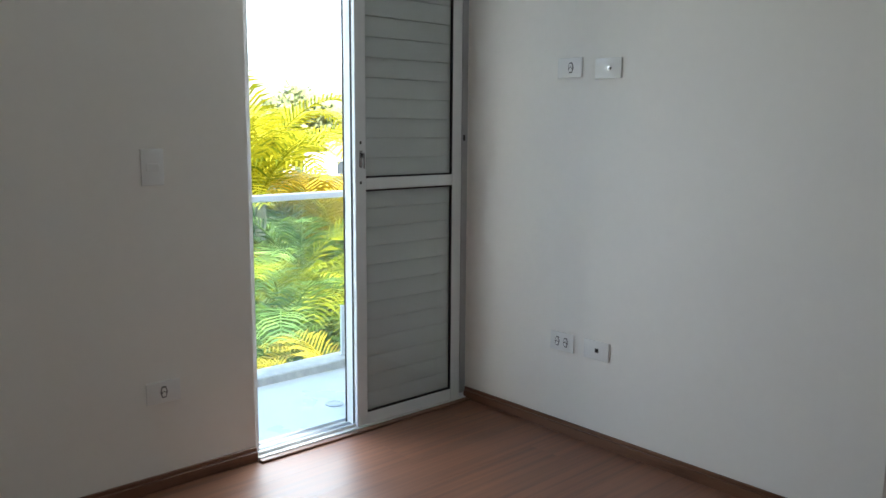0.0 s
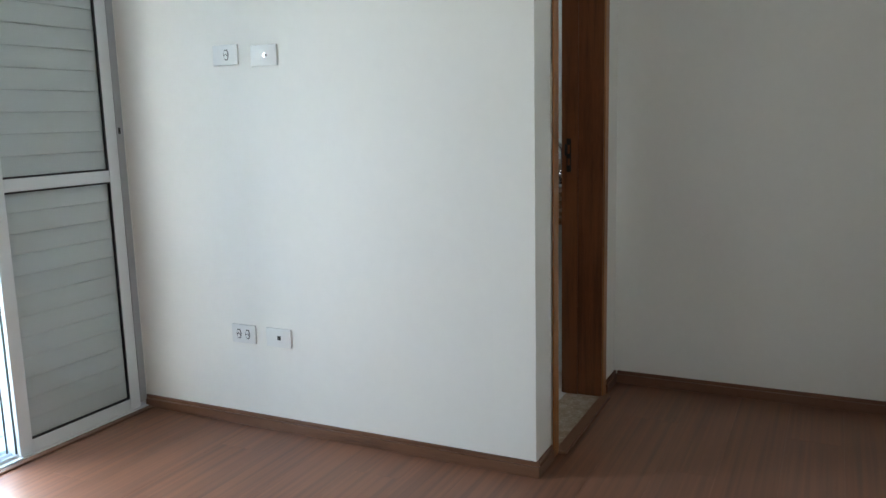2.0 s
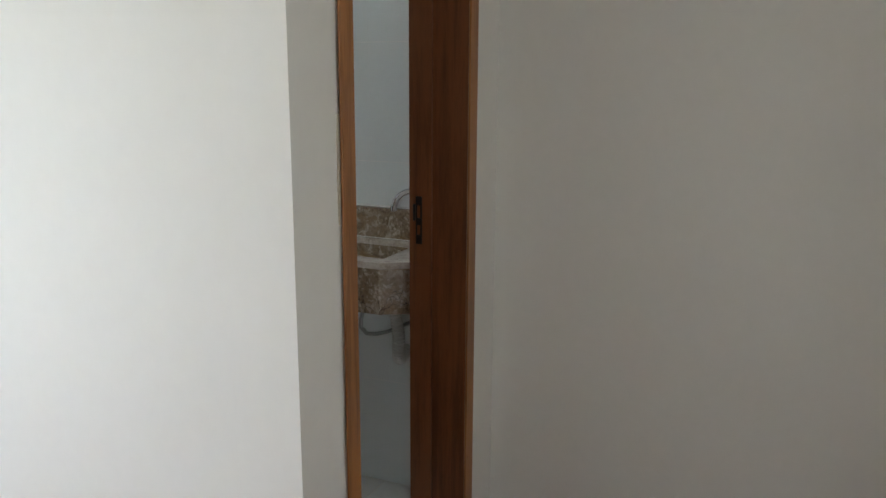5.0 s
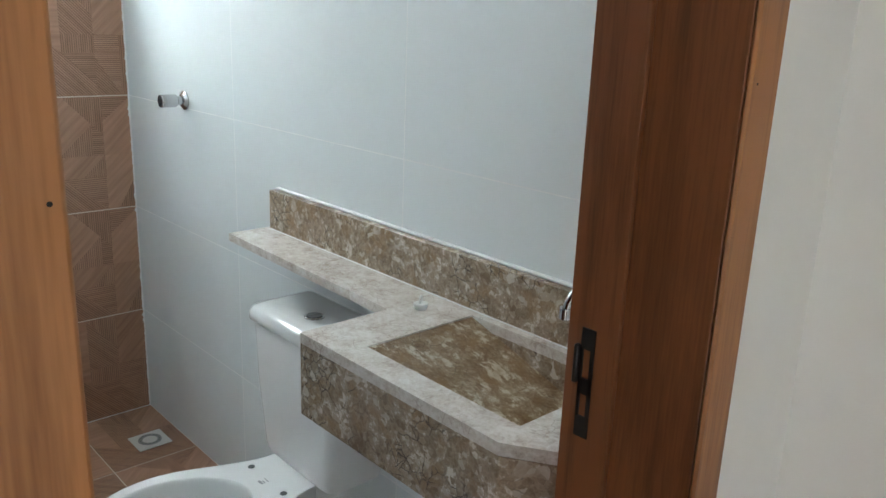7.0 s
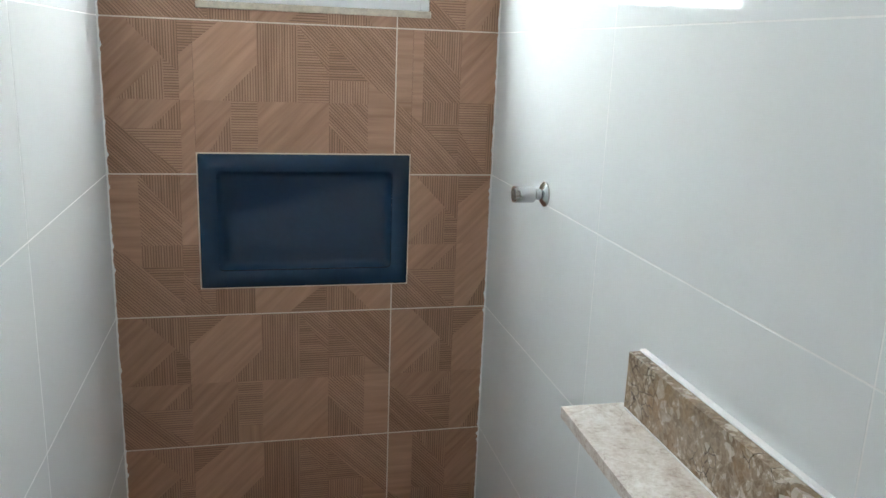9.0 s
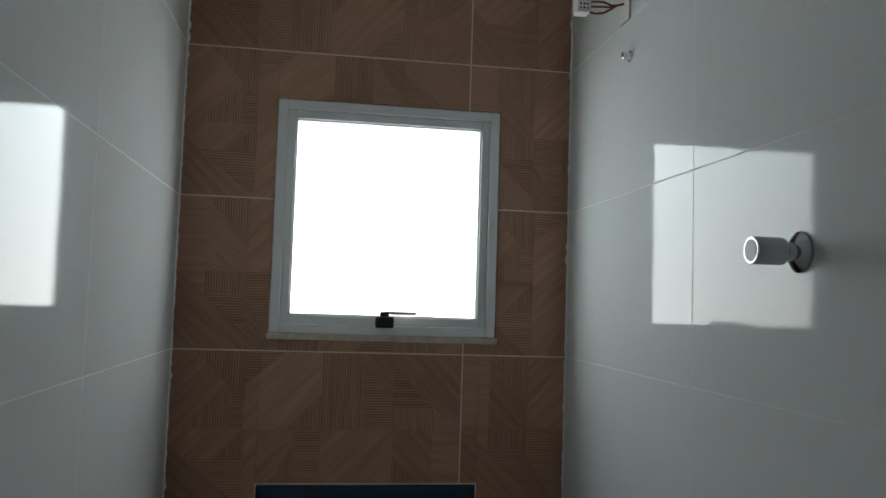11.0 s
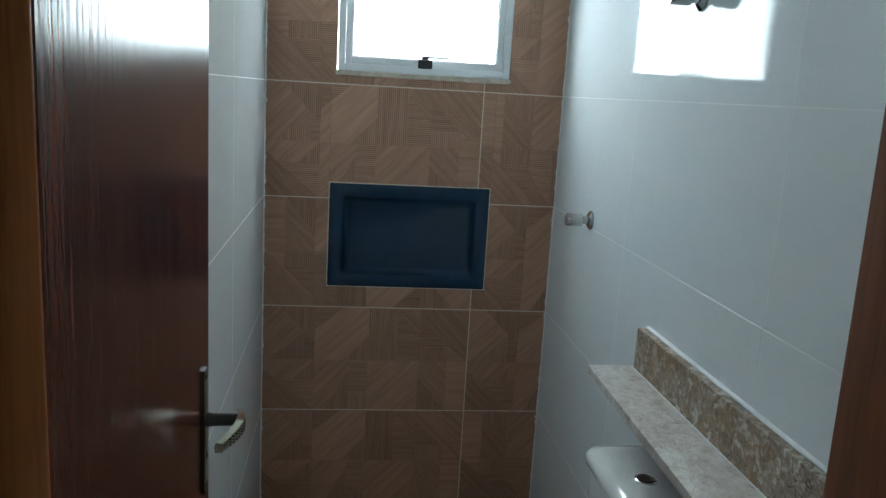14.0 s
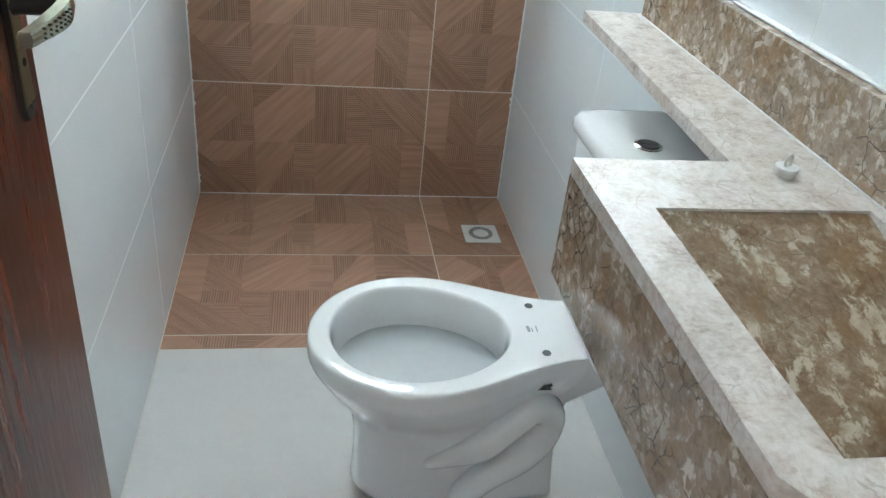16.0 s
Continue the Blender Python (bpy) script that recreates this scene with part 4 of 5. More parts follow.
def shrub(name, c, r, n, material, label, size=0.11):
    """A loose mass of small leaves on thin stems with an uneven outline."""
    e = thing(name, (c[0], c[1], -3.2), label, "shrub" if name == "shrub" else "tree", "garden shrubs" if name == "shrub" else "distant trees")
    bm = bmesh.new()
    for i in range(5):
        a = i * 1.256
        tube(bm, [(c[0], c[1], -3.2), (c[0] + 0.3 * r[0] * math.cos(a), c[1] + 0.3 * r[1] * math.sin(a), c[2] - r[2] * 0.3), (c[0] + 0.6 * r[0] * math.cos(a), c[1] + 0.6 * r[1] * math.sin(a), c[2] + r[2] * 0.3)], [0.05, 0.03, 0.012], n=6)
    part("stems", bm, BARK, e)
    vs, fs = [], []
    lobes = [(rng.uniform(-0.6, 0.6), rng.uniform(-0.6, 0.6), rng.uniform(-0.6, 0.65), rng.uniform(0.3, 0.55)) for _ in range(12)]
    for i in range(n):
        lx, ly, lz, lr = lobes[i % len(lobes)]
        d = Vector((rng.gauss(0, 1), rng.gauss(0, 1), rng.gauss(0, 1))).normalized() * lr * rng.uniform(0.55, 1.05)
        p = Vector((c[0] + r[0] * (lx + d.x), c[1] + r[1] * (ly + d.y), c[2] + r[2] * (lz + d.z)))
        a = Vector((rng.gauss(0, 1), rng.gauss(0, 1), rng.gauss(0, 0.6))).normalized() * size * rng.uniform(0.6, 1.3)
        b = a.orthogonal().normalized() * a.length * 0.38
        k = len(vs)
        vs += [p, p + a * 0.5 + b, p + a, p + a * 0.5 - b]
        fs.append((k, k + 1, k + 2, k + 3))
    me = bpy.data.meshes.new("foliage")
    me.from_pydata(vs, [], fs)
    me.materials.append(material)
    ob = new("foliage", me)
    ob.parent = e
    ob.matrix_parent_inverse = Matrix.Translation(e.location).inverted()
    return e


shrub("shrub", (2.3, 5.2, -1.3), (2.0, 0.9, 1.6), 9000, BUSH, "dense dark green garden shrub below the palms")
shrub("shrub", (4.2, 6.6, -1.2), (2.2, 1.0, 1.7), 9000, BUSH, "dense dark green garden shrub below the palms")
shrub("shrub", (1.0, 4.2, -2.0), (1.6, 1.0, 1.2), 7000, BUSH, "dense dark green garden shrub below the palms")
for i in range(24):
    shrub("tree", (22 + i * 3.6 + rng.uniform(-1.5, 1.5), 80 + (i % 4) * 7, -0.6 + rng.uniform(-1.0, 2.2)), (6.0, 4.0, 5.0), 2600, FARTREE, "distant broad-leaved tree on the far slope", 1.2)

HOUSE_WALL = mat("far_house_wall", (0.80, 0.78, 0.74), 0.8, var=0.08, scale=1)
HOUSE_ROOF = mat("far_house_roof", (0.36, 0.20, 0.14), 0.8, var=0.2, scale=2)
FAR_GLASS = mat("far_window_glass", (0.05, 0.06, 0.07), 0.1, var=0.1)


def house(x, y, z, w, d, h):
    e = thing("house", (x, y, -3.2), "small pale house among distant trees", "house", "distant houses")
    part("wall", boxes((x - w / 2, x + w / 2, y - d / 2, y + d / 2, -3.2, z + h)), HOUSE_WALL, e)
    bm = bmesh.new()
    loft(bm, [[Vector((x - w * 0.55, y - d * 0.58, z + h)), Vector((x + w * 0.55, y - d * 0.58, z + h)), Vector((x + w * 0.55, y, z + h + 1.3)), Vector((x - w * 0.55, y, z + h + 1.3))],
              [Vector((x - w * 0.55, y - d * 0.58, z + h + 0.15)), Vector((x + w * 0.55, y - d * 0.58, z + h + 0.15)), Vector((x + w * 0.55, y, z + h + 1.45)), Vector((x - w * 0.55, y, z + h + 1.45))]], smooth=False)
    part("roof", bm, HOUSE_ROOF, e)
    for i in (-0.28, 0.0, 0.28):
        part("window", boxes((x + i * w - 0.5, x + i * w + 0.5, y - d / 2 - 0.04, y - d / 2 + 0.02, z + h - 1.9, z + h - 0.7)), FAR_GLASS, e)


house(42.5, 62, -3.2, 4.5, 5, 2.0)
house(36, 68, -3.2, 7, 6, 2.6)

# ---- bathroom window ----
win = tagged(thing("window_1", ((WX0 + WX1) / 2, 0, WZ0), "small white aluminium top-hung bathroom window", "window"), kind="structure")
def rect_frame(bm, x0, x1, z0, z1, w, y0, y1, bev=0.0015):
    box(bm, x0, x0 + w, y0, y1, z0, z1, bev=bev)
    box(bm, x1 - w, x1, y0, y1, z0, z1, bev=bev)
    box(bm, x0 + w, x1 - w, y0, y1, z0, z0 + w, bev=bev)
    box(bm, x0 + w, x1 - w, y0, y1, z1 - w, z1, bev=bev)


bm = bmesh.new()
rect_frame(bm, WX0 + 0.003, WX1 - 0.003, WZ0 + 0.012, WZ1 - 0.003, 0.024, -0.006, 0.060)
part("window_frame", bm, ALU, win)
bm = bmesh.new()
rect_frame(bm, WX0 + 0.0275, WX1 - 0.0275, WZ0 + 0.0365, WZ1 - 0.0275, 0.022, 0.004, 0.034)
sash = part("sash", bm, ALU, win, "white top-hung sash")
bm = bmesh.new()
rect_frame(bm, WX0 + 0.0495, WX1 - 0.0495, WZ0 + 0.0585, WZ1 - 0.0495, 0.004, 0.012, 0.028, bev=0)
part("glazing_gasket", bm, ALU_GREY, sash, "grey glazing gasket")
p = part("pane", boxes((WX0 + 0.0535, WX1 - 0.0535, 0.018, 0.022, WZ0 + 0.0625, WZ1 - 0.0535)), FROST, sash, "clear glass pane")
p.visible_shadow = False
part("window_sill", boxes((WX0 - 0.004, WX1 + 0.004, -0.0055, 0.06, WZ0 - 0.006, WZ0 + 0.0115), bev=0.002), MORTAR, win, "rough beige mortar sill")
bm = bmesh.new()
box(bm, 0.508, 0.556, -0.022, -0.007, 1.626, 1.656, bev=0.003)
box(bm, 0.520, 0.544, -0.016, 0.003, 1.648, 1.668, bev=0.002)
latch = part("latch", bm, BLACK_METAL, win, "black plastic latch")
part("latch_arm", boxes((0.535, 0.615, -0.010, -0.0065, 1.660, 1.669), bev=0.001), ALU, win, "white latch arm")

# ---- wall niche ----
nic = thing("wall_niche", ((NX0 + NX1) / 2, 0, NZ0), "glossy navy blue recessed niche set in the tiled wall", "niche")
ix0, ix1, iz0, iz1, iy = NX0 + 0.048, NX1 - 0.048, NZ0 + 0.048, NZ1 - 0.048, 0.027
bm = bmesh.new()
def rrect(x0, x1, z0, z1, y, r, n=5):
    pts = []
    for cx, cz, a0 in ((x1 - r, z1 - r, 0), (x0 + r, z1 - r, 90), (x0 + r, z0 + r, 180), (x1 - r, z0 + r, 270)):
        for i in range(n):
            a = radians(a0 + 90 * i / (n - 1))
            pts.append(Vector((cx + r * math.cos(a), y, cz + r * math.sin(a))))
    return pts
loft(bm, [rrect(ix0, ix1, iz0, iz1, 0.004, 0.012), rrect(ix0 + 0.009, ix1 - 0.009, iz0 + 0.009, iz1 - 0.009, iy - 0.008, 0.016), rrect(ix0 + 0.013, ix1 - 0.013, iz0 + 0.013, iz1 - 0.013, iy - 0.003, 0.019), rrect(ix0 + 0.021, ix1 - 0.021, iz0 + 0.021, iz1 - 0.021, iy, 0.022)], cap0=False)
part("recess", bm, NAVY, nic, "navy recess with rounded corners")
bm = bmesh.new()
a, c = 0.003, 0.0495
rows = [rrect(NX0 + a + d, NX1 - a - d, NZ0 + a + d, NZ1 - a - d, y, 0.003) for d, y in ((0, 0.006), (0, -0.003), (0.002, -0.005))]
rows += [rrect(NX0 + c - d, NX1 - c + d, NZ0 + c - d, NZ1 - c + d, y, 0.012) for d, y in ((0.004, -0.005), (0.0, -0.003), (0.0, 0.005))]
loft(bm, rows, cap0=False, cap1=False, smooth=False)
part("rim", bm, NAVY, nic, "flat navy rim")
bm = bmesh.new()
rect_frame(bm, NX0 - 0.0006, NX1 + 0.0006, NZ0 - 0.0006, NZ1 + 0.0006, 0.0034, -0.0008, 0.004, bev=0)
part("grout_line", bm, TAN_GROUT, nic, "sandy grout bead")

# ---- marble vanity ----
CZ, CT = 0.914, 0.02
FX, NX, NXF, CY1, SY1 = 0.668, 0.866, 0.885, -1.641, -0.962
van = thing("vanity_counter", (1.0, -1.9, CZ - CT), "polished brown marble counter with carved sloping basin and long shelf", "vanity")
def prism(bm, pts, z0, z1):
    loft(bm, [[Vector((x, y, z0)) for x, y in pts], [Vector((x, y, z1)) for x, y in pts]], smooth=False)


BX, BXR, BY0, BY1 = 0.724, 0.976, -2.118, -1.762
YE = YD1 - 0.001
bm = bmesh.new()
XB = XR - 0.001
cells = [[(NX, CY1), (XB, CY1), (XB, SY1), (NXF, SY1)], [(FX, BY1), (BX, BY1), (BXR, BY1), (XB, BY1), (XB, CY1), (NX, CY1), (FX, CY1)], [(FX, BY0), (BX, BY0), (BX, BY1), (FX, BY1)],
         [(BXR, BY0), (XB, BY0), (XB, BY1), (BXR, BY1)], [(FX, -2.131), (0.749, YE), (XB, YE), (XB, BY0), (BXR, BY0), (BX, BY0), (FX, BY0)]]
spots = {}
for q in sorted({q for cell in cells for q in cell}):
    spots[q] = bm.verts.new((q[0], q[1], CZ))
for cell in cells:
    bm.faces.new([spots[q] for q in cell])
low = bmesh.ops.extrude_face_region(bm, geom=list(bm.faces))
for v in low["geom"]:
    if isinstance(v, bmesh.types.BMVert):
        v.co.z = CZ - CT
part("top", bm, SHEEN_MARBLE, van, "polished marble top, paled for its sheen")
AZ = 0.755
bm = bmesh.new()
prism(bm, [(FX, -2.131), (FX + 0.02, -2.125), (FX + 0.02, CY1), (FX, CY1)], AZ, CZ - CT - 0.0004)
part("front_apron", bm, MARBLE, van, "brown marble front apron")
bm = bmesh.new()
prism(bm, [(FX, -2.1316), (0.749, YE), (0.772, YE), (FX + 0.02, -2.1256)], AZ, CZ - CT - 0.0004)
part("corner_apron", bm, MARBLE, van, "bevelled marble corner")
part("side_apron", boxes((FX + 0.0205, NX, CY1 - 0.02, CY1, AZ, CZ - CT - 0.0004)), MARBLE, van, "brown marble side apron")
part("back_splash", boxes((0.995, XR - 0.001, YE, -0.979, CZ + 0.0005, 1.017), bev=0.0004), MARBLE, van, "brown marble backsplash")
part("sealant_bead", boxes((1.0125, XR + 0.0005, YE, -0.979, 1.0172, 1.0215), bev=0.0018), GROUT, van, "white sealant bead")
part("sealant_line", boxes((0.9925, 0.9948, YE, -0.985, CZ + 0.0002, CZ + 0.0022)), GROUT, van, "white sealant line")
bm = bmesh.new()
ramp_rows = []
for x in (BX - 0.002, BXR + 0.002):
    ramp_rows.append([Vector((x, BY1 + 0.001, CZ - 0.003)), Vector((x, -2.055, 0.822)), Vector((x, -2.055, 0.80)), Vector((x, BY1 + 0.001, CZ - CT - 0.003))])
loft(bm, ramp_rows, smooth=False)
part("basin_ramp", bm, RAMP_MARBLE, van, "brown veined sloping basin slab")
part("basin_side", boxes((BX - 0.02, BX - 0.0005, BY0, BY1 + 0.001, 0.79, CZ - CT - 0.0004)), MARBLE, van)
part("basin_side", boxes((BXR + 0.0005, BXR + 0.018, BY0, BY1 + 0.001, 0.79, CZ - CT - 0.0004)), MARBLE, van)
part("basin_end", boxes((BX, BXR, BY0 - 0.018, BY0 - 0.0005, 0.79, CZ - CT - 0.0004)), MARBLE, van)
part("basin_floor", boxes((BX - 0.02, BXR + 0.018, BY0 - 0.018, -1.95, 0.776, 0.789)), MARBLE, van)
part("drain_lip", boxes((BX, BXR, BY0, BY0 + 0.035, 0.812, 0.820)), MARBLE, van)

# faucet, trap and hose
FXB, FYB = 0.948, -2.150
fau = thing("faucet", (FXB, FYB, CZ), "chrome gooseneck basin faucet on the marble counter", "faucet")
bm = bmesh.new()
turned(bm, (FXB, FYB, CZ), (0, 0, 1), [(0, 0.025), (0.006, 0.024), (0.010, 0.018), (0.050, 0.017), (0.058, 0.011)])
part("body", bm, VALVE_CHROME, fau)
bm = bmesh.new()
arc = [(FXB, FYB, CZ + 0.050), (FXB, FYB, CZ + 0.095)]
for i in range(13):
    a = math.pi * i / 12
    k = (1 - math.cos(a)) / 2
    arc.append((FXB - 0.108 * k, FYB + 0.056 * k, CZ + 0.138 + 0.046 * math.sin(a)))
end = (FXB - 0.110, FYB + 0.057, CZ + 0.138)
arc.append(end)
tube(bm, arc, 0.0088, n=16)
part("spout", bm, VALVE_CHROME, fau)
bm = bmesh.new()
turned(bm, (end[0], end[1], end[2] + 0.006), (0, 0, -1), [(0, 0.010), (0.016, 0.0108), (0.018, 0.008)])
part("aerator", bm, VALVE_CHROME, fau)
bm = bmesh.new()
box(bm, FXB - 0.048, FXB - 0.012, FYB - 0.007, FYB + 0.007, CZ + 0.032, CZ + 0.044, bev=0.004)
part("lever", bm, VALVE_CHROME, fau)
trap = thing("sink_trap", (0.90, -2.06, 0.60), "white flexible corrugated sink drain pipe", "drain pipe")
bm = bmesh.new()
pts, rad = [], []
for i in range(61):
    k = i / 60
    a = k * 1.0
    pts.append((0.87 + 0.02 * math.sin(a * 5) + 0.15 * k ** 4, -2.05 - 0.03 * math.sin(a * 3), 0.775 - 0.30 * (1 - (1 - k) ** 1.3) + 0.06 * k ** 6))
    rad.append(0.020 + (0.0022 if i % 2 else -0.0014))
tube(bm, pts, rad, n=14)
part("corrugated_pipe", bm, PLASTIC, trap)
bm = bmesh.new()
turned(bm, (0.87, -2.05, 0.700), (0, 0, 1), [(0, 0.024), (0.02, 0.030), (0.05, 0.030), (0.076, 0.026)])
part("collar", bm, PLASTIC, trap)
bm = bmesh.new()
loop = [(0.86, -1.985, 0.775), (0.855, -1.972, 0.715), (0.850, -1.963, 0.668), (0.850, -1.963, 0.640), (0.852, -1.982, 0.621), (0.860, -2.015, 0.622), (0.872, -2.046, 0.630), (0.930, -2.075, 0.638), (XR, -2.09, 0.640)]
tube(bm, [Vector(loop[i]).lerp(Vector(loop[i + 1]), k / 4) for i in range(len(loop) - 1) for k in range(4)] + [Vector(loop[-1])], 0.0065, n=12)
solid("supply_hose", bm, PLASTIC_GREY, "grey flexible supply hose looping under the basin", "hose")

plug = thing("basin_plug", (0.919, -1.676, CZ), "white rubber basin plug lying on the counter", "plug")
bm = bmesh.new()
turned(bm, (0.919, -1.676, CZ), (0, 0, 1), [(0, 0.0120), (0.0015, 0.0126), (0.0105, 0.0142), (0.0120, 0.0138), (0.0122, 0.003)])
part("stopper", bm, PLASTIC, plug)
bm = bmesh.new()
tube(bm, [(0.919 + 0.006 * math.cos(a), -1.676 + 0.003 * math.cos(a), CZ + 0.019 + 0.0075 * math.sin(a)) for a in [math.pi * 2 * i / 14 for i in range(15)]], 0.0018, n=6)
part("pull_ring", bm, PLASTIC, plug)

# ---- toilet ----
TY = -1.287
toi = thing("toilet", (0.62, TY, 0), "white ceramic close-coupled toilet without a seat", "toilet")
def egg(x0, x1, wmax, neck, z, n=48, knee=0.40):
    """Plan outline of the bowl: round nose, widest before the middle, waisted towards the tank."""
    L = x1 - x0
    up = []
    m = n // 2
    for i in range(m + 1):
        s = (1 - math.cos(math.pi * i / m)) / 2
        if s < knee:
            w = wmax * math.sqrt(max(0.0, 1 - ((knee - s) / knee) ** 2))
        else:
            k = (s - knee) / (1 - knee)
            k = k * k * (3 - 2 * k) if k < 1 else 1
            w = wmax + (neck - wmax) * k
        up.append((x0 + L * s, w))
    pts = [Vector((x, TY + w, z)) for x, w in up] + [Vector((x, TY - w, z)) for x, w in reversed(up)]
    return [p for i, p in enumerate(pts) if i not in (m + 1 + m,)]


bm = bmesh.new()
outer = [egg(0.448, 0.860, 0.100, 0.080, 0.0), egg(0.448, 0.860, 0.100, 0.080, 0.03), egg(0.452, 0.855, 0.096, 0.072, 0.07), egg(0.455, 0.850, 0.092, 0.062, 0.17), egg(0.438, 0.850, 0.106, 0.060, 0.23),
         egg(0.405, 0.855, 0.142, 0.072, 0.275), egg(0.372, 0.862, 0.172, 0.085, 0.330), egg(0.361, 0.868, 0.1825, 0.092, 0.350), egg(0.360, 0.870, 0.1845, 0.094, 0.362), egg(0.360, 0.870, 0.1845, 0.094, 0.383), egg(0.3615, 0.870, 0.183, 0.0935, 0.391), egg(0.366, 0.870, 0.179, 0.092, 0.3945), egg(0.374, 0.870, 0.172, 0.090, 0.395)]
def oval(cx, a, b, z, n=48):
    m = n // 2
    up = []
    for i in range(m + 1):
        s = (1 - math.cos(math.pi * i / m)) / 2
        x = -1 + 2 * s
        w = math.sqrt(max(0.0, 1 - x * x)) * (1.0 - 0.10 * x)
        up.append((cx + a * x, b * w))
    pts = [Vector((x, TY + w, z)) for x, w in up] + [Vector((x, TY - w, z)) for x, w in reversed(up)]
    return [p for i, p in enumerate(pts) if i not in (m + 1 + m,)]


inner = [oval(0.570, 0.178, 0.151, 0.395), oval(0.570, 0.172, 0.146, 0.3945), oval(0.570, 0.168, 0.142, 0.390), oval(0.570, 0.166, 0.140, 0.380), oval(0.570, 0.164, 0.138, 0.366), oval(0.571, 0.163, 0.137, 0.320), oval(0.572, 0.163, 0.137, 0.308), oval(0.573, 0.160, 0.134, 0.296), oval(0.576, 0.140, 0.112, 0.25), oval(0.585, 0.08, 0.055, 0.20), oval(0.59, 0.05, 0.035, 0.16)]
loft(bm, outer + inner, cap0=True, cap1=True)
# trap-way relief on both flanks
for s in (-1, 1):
    path = [(0.585, 0.080, 0.140), (0.630, 0.086, 0.165), (0.685, 0.088, 0.192), (0.738, 0.084, 0.245), (0.780, 0.078, 0.280), (0.814, 0.073, 0.258), (0.810, 0.072, 0.200), (0.772, 0.076, 0.148), (0.715, 0.080, 0.112), (0.675, 0.082, 0.070), (0.665, 0.082, 0.0)]
    fine = []
    for i in range(len(path) - 1):
        for k in range(4):
            p0, p1, p2, p3 = (Vector(path[max(0, min(len(path) - 1, i + j))]) for j in (-1, 0, 1, 2))
            t = k / 4
            fine.append(0.5 * ((2 * p1) + (p2 - p0) * t + (2 * p0 - 5 * p1 + 4 * p2 - p3) * t * t + (3 * p1 - p0 - 3 * p2 + p3) * t ** 3))
    tube(bm, [(q.x, TY + s * (q.y + 0.011), q.z) for q in fine], [0.011 + 0.024 * min(1.0, i / 9) for i in range(len(fine))], n=16)
bowl = part("bowl", bm, CERAMIC, toi)
sub = bowl.modifiers.new("smooth", "SUBSURF")
sub.levels, sub.render_levels = 1, 1
bm = bmesh.new()
loft(bm, [oval(0.573, 0.160, 0.134, 0.3000), oval(0.573, 0.1645, 0.1385, 0.3050)])
part("water", bm, WATER, toi, "still water in the bowl")
bm = bmesh.new()
rows = [[Vector((x, TY + a * hw, z)) for a, z in ((-1, z0), (1, z0), (1.02, 0.386), (0.98, 0.3935), (-0.98, 0.3935), (-1.02, 0.386))] for x, hw, z0 in ((0.800, 0.070, 0.262), (0.850, 0.082, 0.282), (0.900, 0.092, 0.322), (0.950, 0.104, 0.368))]
loft(bm, rows, smooth=False)
part("tank_shelf", bm, CERAMIC, toi, "sloping shelf below the tank")
for y in (-1.213, -1.361):
    bm = bmesh.new()
    turned(bm, (0.793, y, 0.3945), (0, 0, 1), [(0, 0.0085), (0.0012, 0.0082)], n=16)
    part("seat_bolt_hole", bm, SOCKET_GAP, bowl)
bm = bmesh.new()
for i, w in enumerate((0.018, 0.012, 0.018)):
    box(bm, 0.772, 0.778, -1.297 + i * 0.0, -1.297 + w, 0.3952, 0.3956) if i == 0 else box(bm, 0.772 + 0.009 * i, 0.774 + 0.009 * i, -1.297, -1.297 + w, 0.3952, 0.3956)
part("maker_mark", bm, PLASTIC_GREY, bowl)
bm = bmesh.new()
n0 = Vector((0.800, TY - 0.1040, 0.352))
for i, w in enumerate((0.030, 0.020, 0.030, 0.014)):
    box(bm, 0.774, 0.774 + w, n0.y - 0.0006 - 0.0011 * i, n0.y + 0.012, 0.333 + i * 0.0052, 0.3354 + i * 0.0052)
part("sticker", bm, INK, bowl, "small black printed sticker")

bm = bmesh.new()
def tank_ring(x0, x1, hw, z, r=0.03):
    pts = []
    for cx, cy, a0 in ((x1 - 0.008, hw - 0.008, 0), (x0 + r, hw - r, 90), (x0 + r, -hw + r, 180), (x1 - 0.008, -hw + 0.008, 270)):
        rr = r if a0 in (90, 180) else 0.008
        for i in range(6):
            a = radians(a0 + 90 * i / 5)
            pts.append(Vector((cx + rr * math.cos(a), TY - 0.008 + cy + rr * math.sin(a), z)))
    return pts


loft(bm, [tank_ring(0.868, 1.012, 0.145, 0.395), tank_ring(0.862, 1.014, 0.152, 0.42), tank_ring(0.852, 1.016, 0.164, 0.60), tank_ring(0.849, 1.016, 0.168, 0.738), tank_ring(0.853, 1.014, 0.164, 0.745)])
part("tank", bm, CERAMIC, toi)
bm = bmesh.new()
loft(bm, [tank_ring(0.840, 1.018, 0.174, 0.7455), tank_ring(0.838, 1.018, 0.176, 0.752), tank_ring(0.839, 1.018, 0.175, 0.768), tank_ring(0.846, 1.017, 0.168, 0.778), tank_ring(0.862, 1.014, 0.152, 0.782)])
lid = part("tank_lid", bm, CERAMIC, toi)
bm = bmesh.new()
turned(bm, (0.920, -1.300, 0.781), (0, 0, 1), [(0, 0.0245), (0.003, 0.0240), (0.0045, 0.0215), (0.0030, 0.0195)])
fb = part("flush_button", bm, CHROME, lid, "round chrome flush button")
